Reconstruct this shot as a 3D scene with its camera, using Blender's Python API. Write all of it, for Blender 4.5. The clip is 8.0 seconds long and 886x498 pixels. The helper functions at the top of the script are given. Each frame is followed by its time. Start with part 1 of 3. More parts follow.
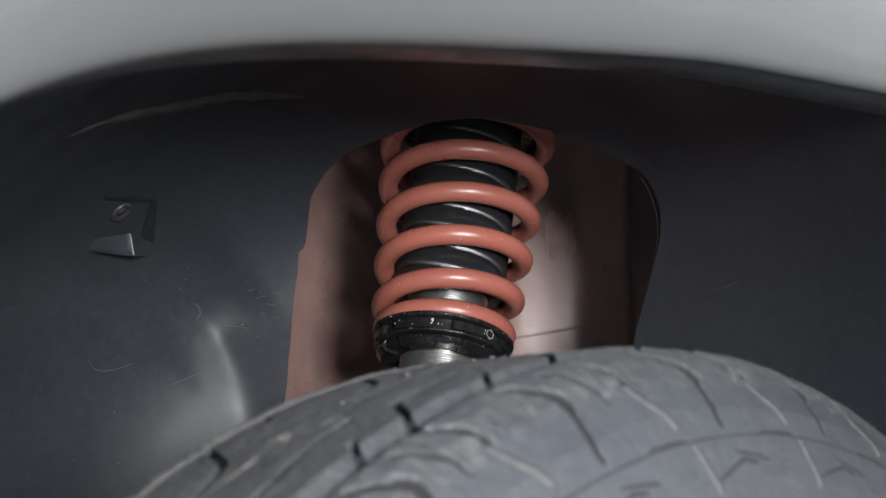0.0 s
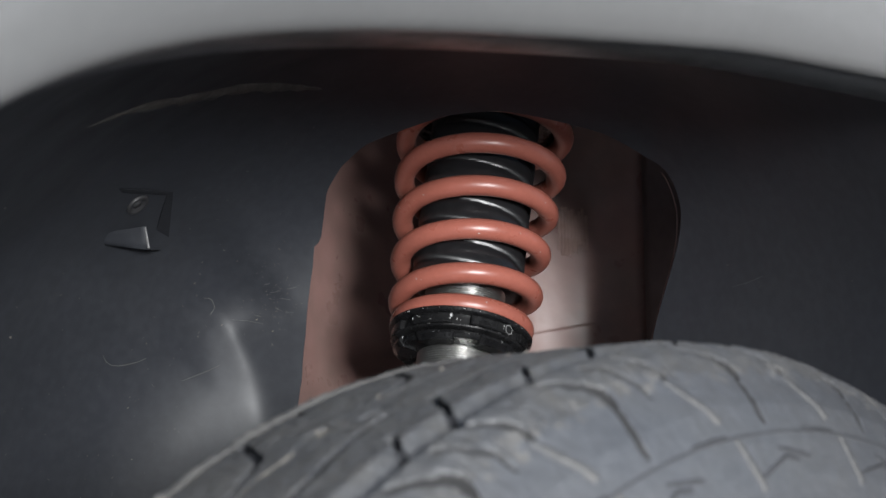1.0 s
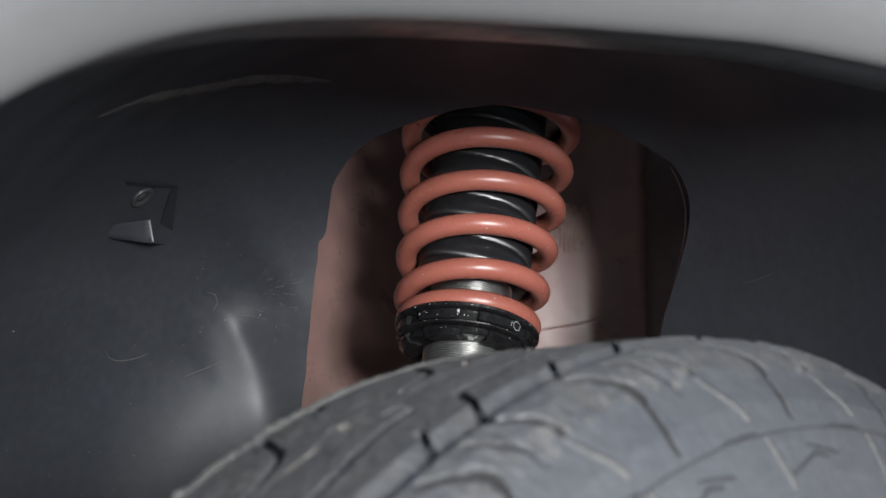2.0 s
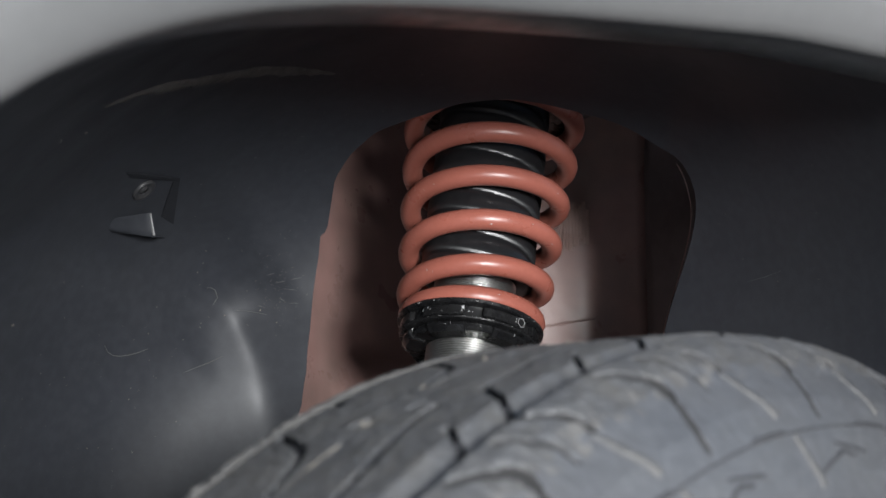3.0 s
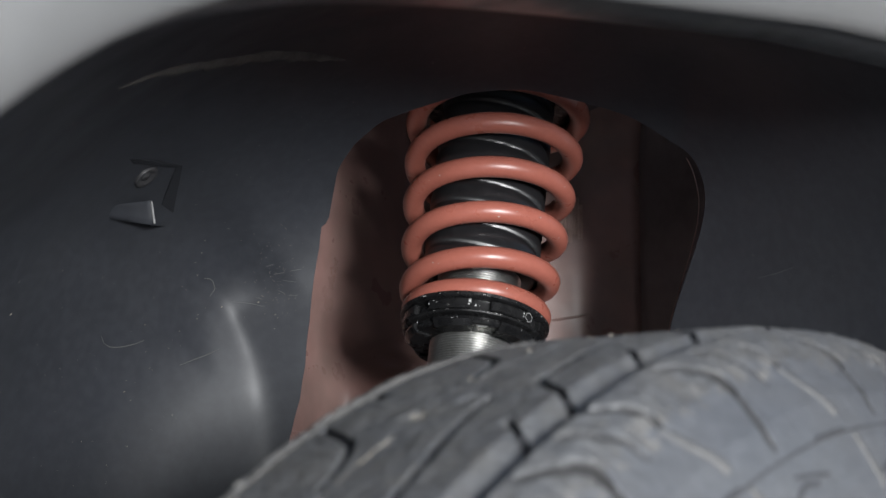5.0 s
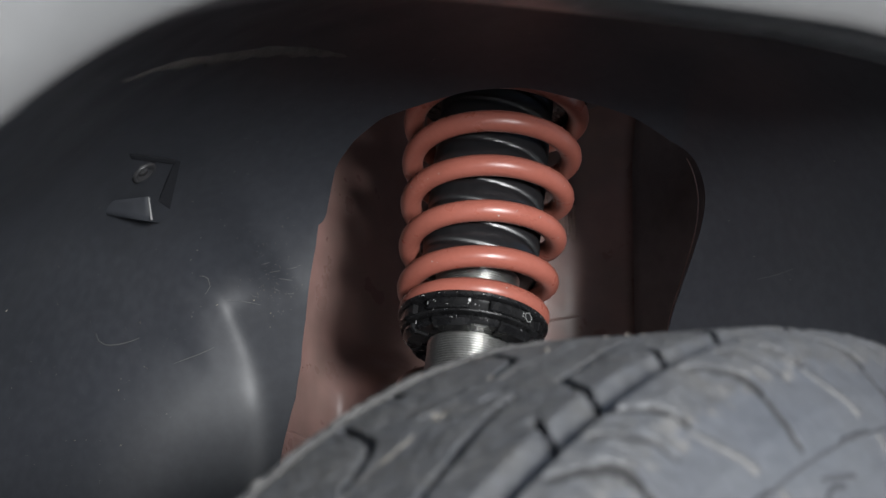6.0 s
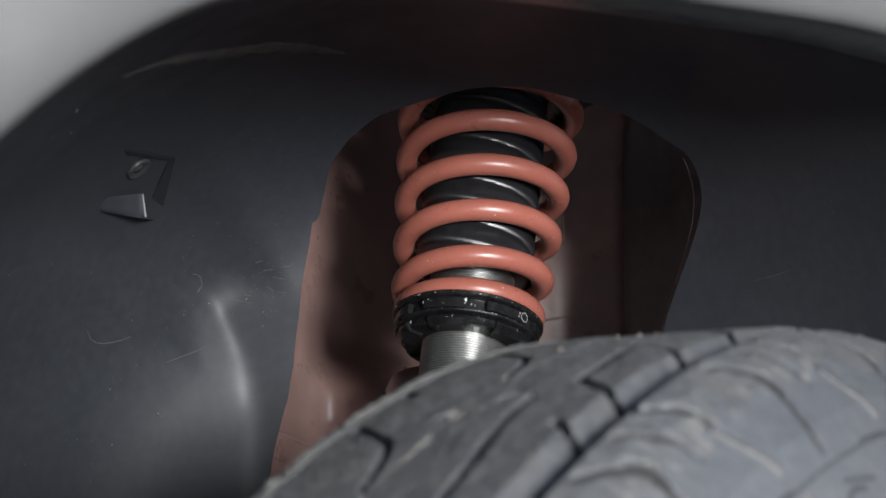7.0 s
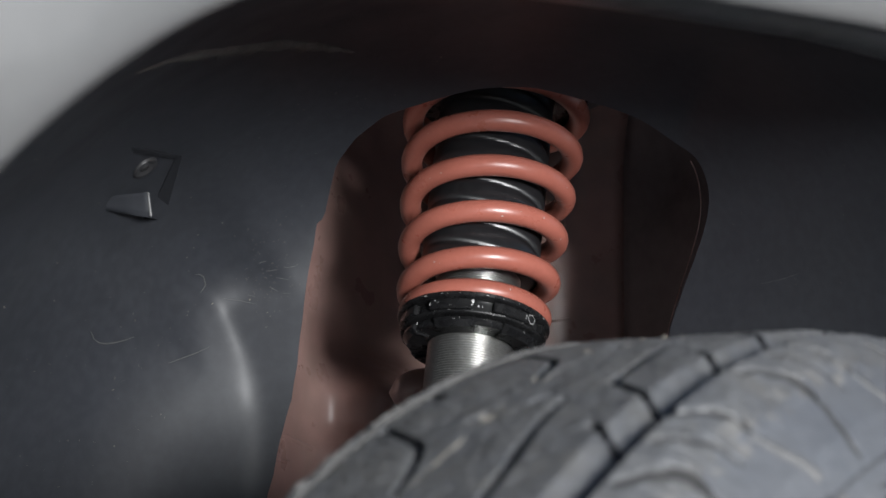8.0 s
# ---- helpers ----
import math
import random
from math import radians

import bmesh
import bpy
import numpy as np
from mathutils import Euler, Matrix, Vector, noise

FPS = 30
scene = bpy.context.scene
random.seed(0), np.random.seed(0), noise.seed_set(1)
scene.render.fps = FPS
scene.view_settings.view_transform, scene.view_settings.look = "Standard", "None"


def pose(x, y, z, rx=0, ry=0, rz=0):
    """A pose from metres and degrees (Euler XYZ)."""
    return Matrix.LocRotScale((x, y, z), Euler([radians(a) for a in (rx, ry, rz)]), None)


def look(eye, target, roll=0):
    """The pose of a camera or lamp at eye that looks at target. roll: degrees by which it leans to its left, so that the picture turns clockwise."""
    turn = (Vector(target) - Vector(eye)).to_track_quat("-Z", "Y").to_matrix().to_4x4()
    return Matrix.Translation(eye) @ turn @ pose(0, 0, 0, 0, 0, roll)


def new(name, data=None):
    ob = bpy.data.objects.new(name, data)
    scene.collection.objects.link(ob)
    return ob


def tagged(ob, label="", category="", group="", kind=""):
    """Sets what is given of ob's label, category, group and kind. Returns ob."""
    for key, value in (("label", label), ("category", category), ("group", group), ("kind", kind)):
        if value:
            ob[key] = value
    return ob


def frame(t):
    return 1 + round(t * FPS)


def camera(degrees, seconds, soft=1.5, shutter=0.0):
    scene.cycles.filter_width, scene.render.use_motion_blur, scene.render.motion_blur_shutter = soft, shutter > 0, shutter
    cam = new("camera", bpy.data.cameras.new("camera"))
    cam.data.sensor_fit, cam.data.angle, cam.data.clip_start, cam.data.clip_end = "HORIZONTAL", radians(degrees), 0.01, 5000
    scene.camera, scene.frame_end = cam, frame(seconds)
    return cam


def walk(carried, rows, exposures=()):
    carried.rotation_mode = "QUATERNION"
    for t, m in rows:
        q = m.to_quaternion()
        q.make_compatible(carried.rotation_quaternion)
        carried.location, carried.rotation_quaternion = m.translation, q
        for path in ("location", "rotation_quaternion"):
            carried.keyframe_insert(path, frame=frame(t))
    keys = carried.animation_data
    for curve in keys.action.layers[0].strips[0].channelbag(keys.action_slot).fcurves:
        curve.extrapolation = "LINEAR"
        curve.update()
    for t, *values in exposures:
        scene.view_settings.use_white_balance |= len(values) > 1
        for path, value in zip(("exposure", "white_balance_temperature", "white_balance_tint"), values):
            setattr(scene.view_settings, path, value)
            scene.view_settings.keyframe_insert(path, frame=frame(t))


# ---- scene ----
cam = camera(32.0, 8.0)
cam.data.dof.use_dof = True
cam.data.dof.focus_distance = 0.83
cam.data.dof.aperture_fstop = 13.0
PATH = [
    (0.0, look((0.0417, -0.8482, 0.5529), (0.0095, -0.1600, 0.6767), -0.64)),
    (0.5, look((0.0338, -0.8437, 0.5528), (0.0029, -0.1554, 0.6760), -0.60)),
    (1.0, look((0.0268, -0.8394, 0.5526), (-0.0016, -0.1509, 0.6756), -0.52)),
    (1.5, look((0.0203, -0.8351, 0.5524), (-0.0047, -0.1464, 0.6751), -0.45)),
    (3.0, look((-0.0001, -0.8221, 0.5518), (-0.0113, -0.1329, 0.6740), -0.15)),
    (3.5, look((-0.0074, -0.8177, 0.5517), (-0.0132, -0.1284, 0.6735), -0.10)),
    (4.0, look((-0.0149, -0.8134, 0.5516), (-0.0149, -0.1240, 0.6732), 0.00)),
    (4.5, look((-0.0223, -0.8092, 0.5515), (-0.0165, -0.1199, 0.6730), 0.11)),
    (6.0, look((-0.0432, -0.7982, 0.5511), (-0.0192, -0.1094, 0.6735), 0.42)),
    (6.5, look((-0.0495, -0.7950, 0.5510), (-0.0183, -0.1066, 0.6737), 0.53)),
    (7.0, look((-0.0557, -0.7920, 0.5509), (-0.0185, -0.1039, 0.6740), 0.55)),
    (7.5, look((-0.0621, -0.7888, 0.5508), (-0.0201, -0.1012, 0.6749), 0.71)),
    (8.0, look((-0.0694, -0.7854, 0.5510), (-0.0228, -0.0981, 0.6754), 0.76)),
]
walk(cam, PATH, [(0.0, 0.84), (4.0, 0.88), (8.0, 0.94)])

# ---- light ----
SUN_UP, SUN_TURN = 40.0, -106.0
world = bpy.data.worlds.new("sky")
scene.world = world
world.use_nodes = True
nt = world.node_tree
sky = nt.nodes.new("ShaderNodeTexSky")
sky.sky_type = "NISHITA"
sky.sun_disc = False
sky.sun_elevation = radians(SUN_UP)
sky.sun_rotation = radians(SUN_TURN)
nt.links.new(sky.outputs[0], nt.nodes["Background"].inputs[0])
nt.nodes["Background"].inputs[1].default_value = 0.10

sun_data = bpy.data.lights.new("sun", "SUN")
sun_data.energy, sun_data.angle, sun_data.color = 2.9, radians(0.5), (1.0, 0.95, 0.88)
sun = new("sun", sun_data)
sun.matrix_world = look((math.sin(radians(SUN_TURN)) * 5, math.cos(radians(SUN_TURN)) * 5, 5 * math.tan(radians(SUN_UP))), (0, 0, 0))

key_data = bpy.data.lights.new("work_light", "AREA")
key_data.shape, key_data.size, key_data.energy, key_data.color = "DISK", 0.25, 16.4, (0.98, 0.99, 1.0)
key = new("work_light", key_data)
key.matrix_world = look((0.365, -1.190, 0.655), (0.0, 0.0, 0.68))

# ---- materials ----


def material(name, colour, rough=0.5, metal=0.0, coat=0.0, spec=0.5, grain=(0.0, 60.0), stain=(0.0, 8.0), bump=(0.0, 300.0), tint=None, rough_var=0.0):
    """A Principled material with colour variation at two scales, uneven gloss and fine relief."""
    m = bpy.data.materials.new(name)
    m.use_nodes = True
    n, l = m.node_tree.nodes, m.node_tree.links
    b = n["Principled BSDF"]
    b.inputs["Roughness"].default_value = rough
    b.inputs["Metallic"].default_value = metal
    b.inputs["Coat Weight"].default_value = coat
    b.inputs["Coat Roughness"].default_value = 0.06
    b.inputs["Specular IOR Level"].default_value = spec
    co = n.new("ShaderNodeTexCoord")

    def noisy(scale, detail=4.0):
        t = n.new("ShaderNodeTexNoise")
        t.inputs["Scale"].default_value, t.inputs["Detail"].default_value = scale, detail
        l.new(co.outputs["Object"], t.inputs["Vector"])
        return t

    def mixed(a, amount, fac, second):
        mx = n.new("ShaderNodeMix")
        mx.data_type = "RGBA"
        mr = n.new("ShaderNodeMapRange")
        mr.inputs[1].default_value, mr.inputs[2].default_value = 0.38, 0.66
        mr.inputs[4].default_value = amount
        l.new(fac, mr.inputs[0])
        l.new(mr.outputs[0], mx.inputs[0])
        if isinstance(a, tuple):
            mx.inputs[6].default_value = a
        else:
            l.new(a, mx.inputs[6])
        mx.inputs[7].default_value = second
        return mx.outputs[2]

    base = (*colour, 1)
    second = (*(tint or [c * 0.45 for c in colour]), 1)
    out = mixed(base, stain[0], noisy(stain[1]).outputs[0], second)
    out = mixed(out, grain[0], noisy(grain[1], 6).outputs[0], (*[min(1, c * 1.6 + 0.01) for c in colour], 1))
    l.new(out, b.inputs["Base Color"])
    if rough_var:
        mr = n.new("ShaderNodeMapRange")
        mr.inputs[1].default_value, mr.inputs[2].default_value = 0.35, 0.7
        mr.inputs[3].default_value, mr.inputs[4].default_value = max(0.02, rough - rough_var), min(1, rough + rough_var)
        l.new(noisy(stain[1] * 2.3).outputs[0], mr.inputs[0])
        l.new(mr.outputs[0], b.inputs["Roughness"])
    if bump[0]:
        bp = n.new("ShaderNodeBump")
        bp.inputs["Strength"].default_value, bp.inputs["Distance"].default_value = bump[0], 0.001
        l.new(noisy(bump[1], 6).outputs[0], bp.inputs["Height"])
        l.new(bp.outputs[0], b.inputs["Normal"])
    return m


PAINT = material("silver_grey_paint", (0.080, 0.080, 0.080), rough=0.45, coat=0.5, stain=(0.15, 6), grain=(0.05, 200))
LINER = material("black_moulded_plastic", (0.0192, 0.0210, 0.0256), rough=0.50, spec=0.30, stain=(0.35, 9), grain=(0.22, 180), bump=(0.03, 900), tint=(0.0225, 0.0238, 0.0262), rough_var=0.08)
PANEL = material("dull_salmon_body_paint", (0.209, 0.123, 0.110), rough=0.36, spec=0.45, stain=(0.7, 17), grain=(0.15, 70), bump=(0.55, 34), tint=(0.150, 0.107, 0.093), rough_var=0.1)
SPRING = material("orange_red_powder_coat", (0.275, 0.087, 0.063), rough=0.33, stain=(0.2, 30), grain=(0.12, 400), bump=(0.06, 500), rough_var=0.06)
BLACK = material("black_anodised_metal", (0.0045, 0.0045, 0.005), spec=0.4, rough=0.30, stain=(0.35, 90), grain=(0.2, 500), bump=(0.12, 500), tint=(0.022, 0.022, 0.022), rough_var=0.09)
BOOT = material("glossy_black_tube", (0.010, 0.010, 0.011), rough=0.36, spec=0.65, stain=(0.3, 40), grain=(0.2, 300))
BOOT.node_tree.nodes["Principled BSDF"].inputs["Anisotropic"].default_value = 0.92
BOOT.node_tree.nodes["Principled BSDF"].inputs["Anisotropic Rotation"].default_value = 0.0
STEEL = material("threaded_zinc_steel", (0.54, 0.54, 0.53), rough=0.34, metal=1.0, stain=(0.30, 500), grain=(0.05, 300), tint=(0.25, 0.24, 0.23))
RUBBER = material("dusty_tyre_rubber", (0.031, 0.0315, 0.033), rough=0.60, stain=(1.0, 75), grain=(0.6, 230), bump=(1.0, 420), tint=(0.043, 0.041, 0.038), rough_var=0.14)
RUBBER.node_tree.nodes["Principled BSDF"].inputs["Sheen Weight"].default_value = 0.027
RUBBER.node_tree.nodes["Principled BSDF"].inputs["Sheen Roughness"].default_value = 0.5
SHADE_DARK = material("shade_dark_paint", (0.082, 0.074, 0.078), rough=0.5, stain=(0.5, 20), grain=(0.3, 90), bump=(0.4, 150))
WORN_GLINT = material("bare_worn_glint_metal", (0.46, 0.46, 0.46), rough=0.5, metal=0.4, stain=(0.4, 900))
LIGHT = material("dusty_lit_rubber", (0.058, 0.0555, 0.052), rough=0.85, stain=(0.8, 90), grain=(0.4, 300), tint=(0.045, 0.044, 0.043))
SIDEWALL = material("smooth_sidewall_rubber", (0.0435, 0.0452, 0.0490), rough=0.5, stain=(0.55, 38), grain=(0.3, 260), bump=(0.35, 420), tint=(0.055, 0.0545, 0.0545), rough_var=0.06)
FAINT = material("faint_dried_dust", (0.052, 0.0505, 0.048), rough=0.85, stain=(0.9, 120), grain=(0.4, 300), tint=(0.045, 0.0455, 0.047))
LINE_SHADE = material("line_shade_rubber", (0.024, 0.024, 0.026), rough=0.7, stain=(0.4, 80))
GROOVE_SHADE = material("groove_shade_rubber", (0.0125, 0.0130, 0.0150), spec=0.2, rough=0.8, stain=(0.3, 40), grain=(0.2, 200))
SIPE_SHADE = material("brown_sipe_shade_rubber", (0.0070, 0.0066, 0.0064), rough=0.85, stain=(0.6, 150), tint=(0.012, 0.011, 0.0105))
DUST = material("pale_dried_dust", (0.14, 0.125, 0.102), rough=0.9, stain=(0.6, 60), grain=(0.3, 300), tint=(0.10, 0.095, 0.09))
SCREWM = material("dull_screw_metal", (0.045, 0.045, 0.047), rough=0.4, metal=0.3, stain=(0.3, 80))
BOUNCE_GROUND = material("pale_bounce_ground", (0.55, 0.55, 0.55), rough=0.9, stain=(0.4, 1.5), grain=(0.5, 90), bump=(0.6, 120))
RIM = material("silver_alloy", (0.55, 0.55, 0.56), rough=0.3, metal=1.0)
EDGE_GLINT = material("edge_glint_plastic", (0.20, 0.20, 0.20), rough=0.35, stain=(0.5, 300), tint=(0.12, 0.12, 0.12))
FLANGE_SHADE = material("shaded_grey_paint", (0.030, 0.031, 0.033), rough=0.38, stain=(0.4, 30), grain=(0.3, 160), bump=(0.15, 200), tint=(0.040, 0.037, 0.034), rough_var=0.08)
GAP_SHADE = material("gap_shade_dark", (0.0150, 0.0160, 0.0190), rough=0.9, spec=0.12, stain=(0.3, 300))
STREAK = material("brushed_pale_sealer", (0.36, 0.25, 0.22), rough=0.6, stain=(0.6, 90), tint=(0.19, 0.11, 0.095))


# ---- mesh helpers ----


def link(name, verts, faces, mat, parent=None, label="", smooth=True, mesh=None):
    if mesh is None:
        mesh = bpy.data.meshes.new(name)
        mesh.from_pydata([tuple(v) for v in verts], [], faces)
        mesh.materials.append(mat)
        mesh.polygons.foreach_set("use_smooth", [smooth] * len(mesh.polygons))
        mesh.update()
    ob = new(name, mesh)
    if parent is not None:
        ob.parent = parent
    if label:
        tagged(ob, label)
    return ob


def part(name, bm, mat, parent, label="", smooth=True):
    bmesh.ops.recalc_face_normals(bm, faces=bm.faces)
    mesh = bpy.data.meshes.new(name)
    bm.to_mesh(mesh)
    bm.free()
    mesh.materials.append(mat)
    mesh.polygons.foreach_set("use_smooth", [smooth] * len(mesh.polygons))
    return link(name, None, None, mat, parent, label, mesh=mesh)


def sharpen(ob, degrees=35):
    """Edges steeper than this stay sharp."""
    mesh = ob.data
    bm = bmesh.new()
    bm.from_mesh(mesh)
    for e in bm.edges:
        if len(e.link_faces) == 2 and e.calc_face_angle(0) > radians(degrees):
            e.smooth = False
    bm.to_mesh(mesh)
    bm.free()
    return ob


def grid_faces(rows, cols, wrap_cols=False, wrap_rows=False):
    out = []
    for i in range(rows if wrap_rows else rows - 1):
        for j in range(cols if wrap_cols else cols - 1):
            i2, j2 = (i + 1) % rows, (j + 1) % cols
            out.append((i * cols + j, i2 * cols + j, i2 * cols + j2, i * cols + j2))
    return out


def lathe(profile, segs=96):
    """A body of revolution about z; the profile is a row of (radius, height)."""
    verts, n = [], len(profile)
    for k in range(segs):
        c, s = math.cos(2 * math.pi * k / segs), math.sin(2 * math.pi * k / segs)
        verts += [(r * c, r * s, h) for r, h in profile]
    return verts, grid_faces(segs, n, wrap_rows=True)


def smoothstep(a, b, x):
    t = min(1, max(0, (x - a) / (b - a)))
    return t * t * (3 - 2 * t)


# ---- ground ----
GROUND = -0.0103
# unseen ground, kept pale to bounce light up into the arch
ground = link("ground", [(-400, -400, GROUND), (400, -400, GROUND), (400, 400, GROUND), (-400, 400, GROUND)], [(0, 1, 2, 3)], BOUNCE_GROUND, smooth=False)
tagged(ground, "unseen pale ground under the car, bouncing light into the arch", "ground", kind="structure")

# ---- car body: fender with its wheel arch ----
CAR_TURN = 0.605                      # the side of the car against the x axis, radians
FENDER_Y = -0.2714
ARCH_S, ARCH_Z, ARCH_RX, ARCH_RZ = 0.0926, 0.5951, 0.3294, 0.1336
ARCH_N = (1.915, 1.620)               # roundness of the forward and of the rearward half
ALONG = Vector((math.cos(CAR_TURN), math.sin(CAR_TURN), 0))
OUT = Vector((math.sin(CAR_TURN), -math.cos(CAR_TURN), 0))


def arch_point(k):
    """k from -1 to 2: up one leg of the arch, over its crown (0 to 1) and down the other leg. Gives place along the car, height, and the outward direction."""
    if k < 0:
        return ARCH_S - ARCH_RX, ARCH_Z + k * 0.4, (-1.0, 0.0)
    if k > 1:
        return ARCH_S + ARCH_RX, ARCH_Z - (k - 1) * 0.4, (1.0, 0.0)
    a = math.pi * (1 - k)
    c, s = math.cos(a), math.sin(a)
    n = ARCH_N[0] if c < 0 else ARCH_N[1]
    p = 2 / n
    x, z = abs(c) ** p * (1 if c > 0 else -1), abs(s) ** p
    gx, gz = (abs(x) ** (n - 1)) * (1 if x > 0 else -1) / ARCH_RX, z ** (n - 1) / ARCH_RZ
    g = math.hypot(gx, gz)
    return ARCH_S + ARCH_RX * x, ARCH_Z + ARCH_RZ * z, (gx / g, gz / g)


ARCH_KS = [-1 + i / 8 for i in range(8)] + [i / 120 for i in range(121)] + [1 + (i + 1) / 8 for i in range(8)]


def arch_bow(s, z):
    """How far the arch's edge stands out of the flat side of the car."""
    return 3.23 * (s - 0.05) ** 2 + 2.104 * (max(z, ARCH_Z) - 0.7)


def car_place(s, out, z):
    return Vector((0, FENDER_Y, 0)) + ALONG * s + OUT * out + Vector((0, 0, z))


car_body = new("car_body")
tagged(car_body, "silver-grey car body round an open front wheel arch", "car body")

# section of the lip and panel: (outward from the arch edge, out of the car side)
SECTION = [(0.0010, -0.0050), (0.0002, -0.0042), (0.0, -0.003), (0.0002, 0.0), (0.0010, 0.0022), (0.0030, 0.0050), (0.008, 0.0098), (0.018, 0.0170), (0.028, 0.0225), (0.035, 0.0252), (0.042, 0.0262), (0.052, 0.0258), (0.07, 0.0235), (0.11, 0.016), (0.20, -0.006), (0.28, -0.03), (0.36, -0.06)]
FLANGE = [(0.0060, -0.0045), (0.0013, -0.0046), (0.0008, -0.0060), (0.0012, -0.018), (0.0018, -0.0300), (0.0024, -0.0318), (0.0045, -0.0325), (0.0080, -0.0325)]


def arch_sweep(section):
    """The section carried along the arch's edge."""
    verts = []
    for k in ARCH_KS:
        s, z, (nx, nz) = arch_point(k)
        for d, o in section:
            verts.append(car_place(s + nx * d, arch_bow(s, z) + o, z + nz * d))
    return verts, grid_faces(len(ARCH_KS), len(section))


v, fcs = arch_sweep(SECTION)
link("fender", v, fcs, PAINT, car_body, "silver-grey painted fender with a rolled arch lip")
# the flange's shade is put into its dark colour
v, fcs = arch_sweep(FLANGE)
link("arch_flange", v, fcs, FLANGE_SHADE, car_body, "flange folded in behind the arch lip, coloured as in shade")

# ---- wheel arch liner: a dome round DOME with a flat inner wall and an arched opening ----
DOME_X, DOME_Z, DOME_R0, DOME_R1 = 0.02, 0.50, 0.20, 0.287


def dome_y(rho):
    s = min(1, max(0, (rho - DOME_R0) / (DOME_R1 - DOME_R0)))
    return 0.035 - 0.165 * (1 - math.sqrt(1 - s * s))


# opening: angle about the dome's middle (degrees) and radius
OPENING = [(-40, 0.13), (0, 0.108), (40, 0.135), (60.8, 0.178), (61.8, 0.201), (62.9, 0.2234), (64.3, 0.241), (66.8, 0.2535), (69.4, 0.261), (76.4, 0.2668), (83.1, 0.2690), (89, 0.2712), (94.8, 0.2706), (100.2, 0.2680), (105.0, 0.2660), (108.5, 0.2610), (111.3, 0.2540), (114.9, 0.2333), (116.0, 0.2328), (117.4, 0.2240), (119.8, 0.2128), (124.1, 0.1930), (129.2, 0.1745), (134, 0.1625), (139.2, 0.1545), (147.4, 0.1438), (180, 0.122), (220, 0.135)]


def opening_radius(deg):
    soft = 0.55 if deg < 90 else 0.12
    return sum(opening_corner(deg + k * soft) for k in (-2, -1, 0, 1, 2)) / 5


def opening_corner(deg):
    for (a0, r0), (a1, r1) in zip(OPENING, OPENING[1:]):
        if a0 <= deg <= a1:
            return r0 + (r1 - r0) * (deg - a0) / (a1 - a0)
    return 0.13


# where the liner meets the arch lip, by angle about the dome's middle
LIP = []
for k in ARCH_KS:
    s, z, (nx, nz) = arch_point(k)
    p = car_place(s + nx * 0.0045, arch_bow(s, z) - 0.0325, z + nz * 0.0045)
    LIP.append((math.degrees(math.atan2(p.z - DOME_Z, p.x - DOME_X)) % 360, p))
LIP = sorted([(a - 360 if a > 270 else a, p) for a, p in LIP], key=lambda q: q[0])


def lip_place(deg):
    if deg <= LIP[0][0]:
        return LIP[0][1]
    for (a0, p0), (a1, p1) in zip(LIP, LIP[1:]):
        if a0 <= deg <= a1:
            return p0.lerp(p1, (deg - a0) / max(1e-6, a1 - a0))
    return LIP[-1][1]


def crease_distance(x, z):
    """How far a place lies forward of the crease that runs down the liner's forward side."""
    h = max(z - 0.63, -0.038)
    return (-0.1172 - 0.30 * h - 3.9 * h * h - x) / math.hypot(1, 0.30 + 7.8 * h)


def bulge(x, z):
    """How far the forward side of the liner stands out of the plain dome: a crease, and a cone forward of it."""
    rho, deg = math.hypot(x - DOME_X, z - DOME_Z), math.degrees(math.atan2(z - DOME_Z, x - DOME_X)) % 360
    if not 110 < deg < 230:
        return 0.0
    q = crease_distance(x, z)
    # the crease is tight and shallow at its top, and opens into a wide fold lower down
    fold = 0.0010 + 0.0018 * (1 - smoothstep(0.615, 0.668, z))
    drop = 0.46 * (1 - smoothstep(0.660, 0.716, z)) * fold * float(np.logaddexp(0, q / fold))
    dome = dome_y(rho)
    # round the fold the flat wall reaches further out; low down it stays flat for longer
    late = dome_y(rho - 0.022 * max(0.0, (DOME_R1 - rho) / (DOME_R1 - DOME_R0)) * smoothstep(122, 130, deg) * (1 - smoothstep(136, 142, deg)))
    low = smoothstep(126, 162, deg)
    bent = min(1.0, max(0.0, (rho - DOME_R0) / (DOME_R1 - DOME_R0)))
    y = late * (1 - low) + dome_y(DOME_R0 + (DOME_R1 - DOME_R0) * bent ** 1.5) * low - drop
    # the wall hangs inwards low down, and leans out again towards the cut-out
    side = 1 - smoothstep(-0.09, -0.03, x)
    y += 0.08 * 0.012 * float(np.logaddexp(0, (0.672 - z) / 0.012)) * side
    y -= 0.07 * 0.006 * float(np.logaddexp(0, (x + 0.130) / 0.006)) * (1 - smoothstep(-0.06, -0.02, x)) * smoothstep(0.48, 0.54, z) * (1 - smoothstep(0.69, 0.74, z))
    return (dome - y) * smoothstep(112, 116, deg) * (1 - smoothstep(200, 225, deg))


def turn_in(x):
    """The rearward part of the liner turns in towards the car's side."""
    return 1.60 * max(0.0, x - 0.106) ** 1.12


def band_place(rim, deg, f):
    """A place on the swelling band between the dome's rim (f = 0) and the arch lip (f = 1)."""
    swell = 0.013 * math.sin(math.pi * f) * (1 - 0.3 * f)
    return rim.lerp(lip_place(deg), f) + Vector((math.cos(radians(deg)), 0, math.sin(radians(deg)))) * swell


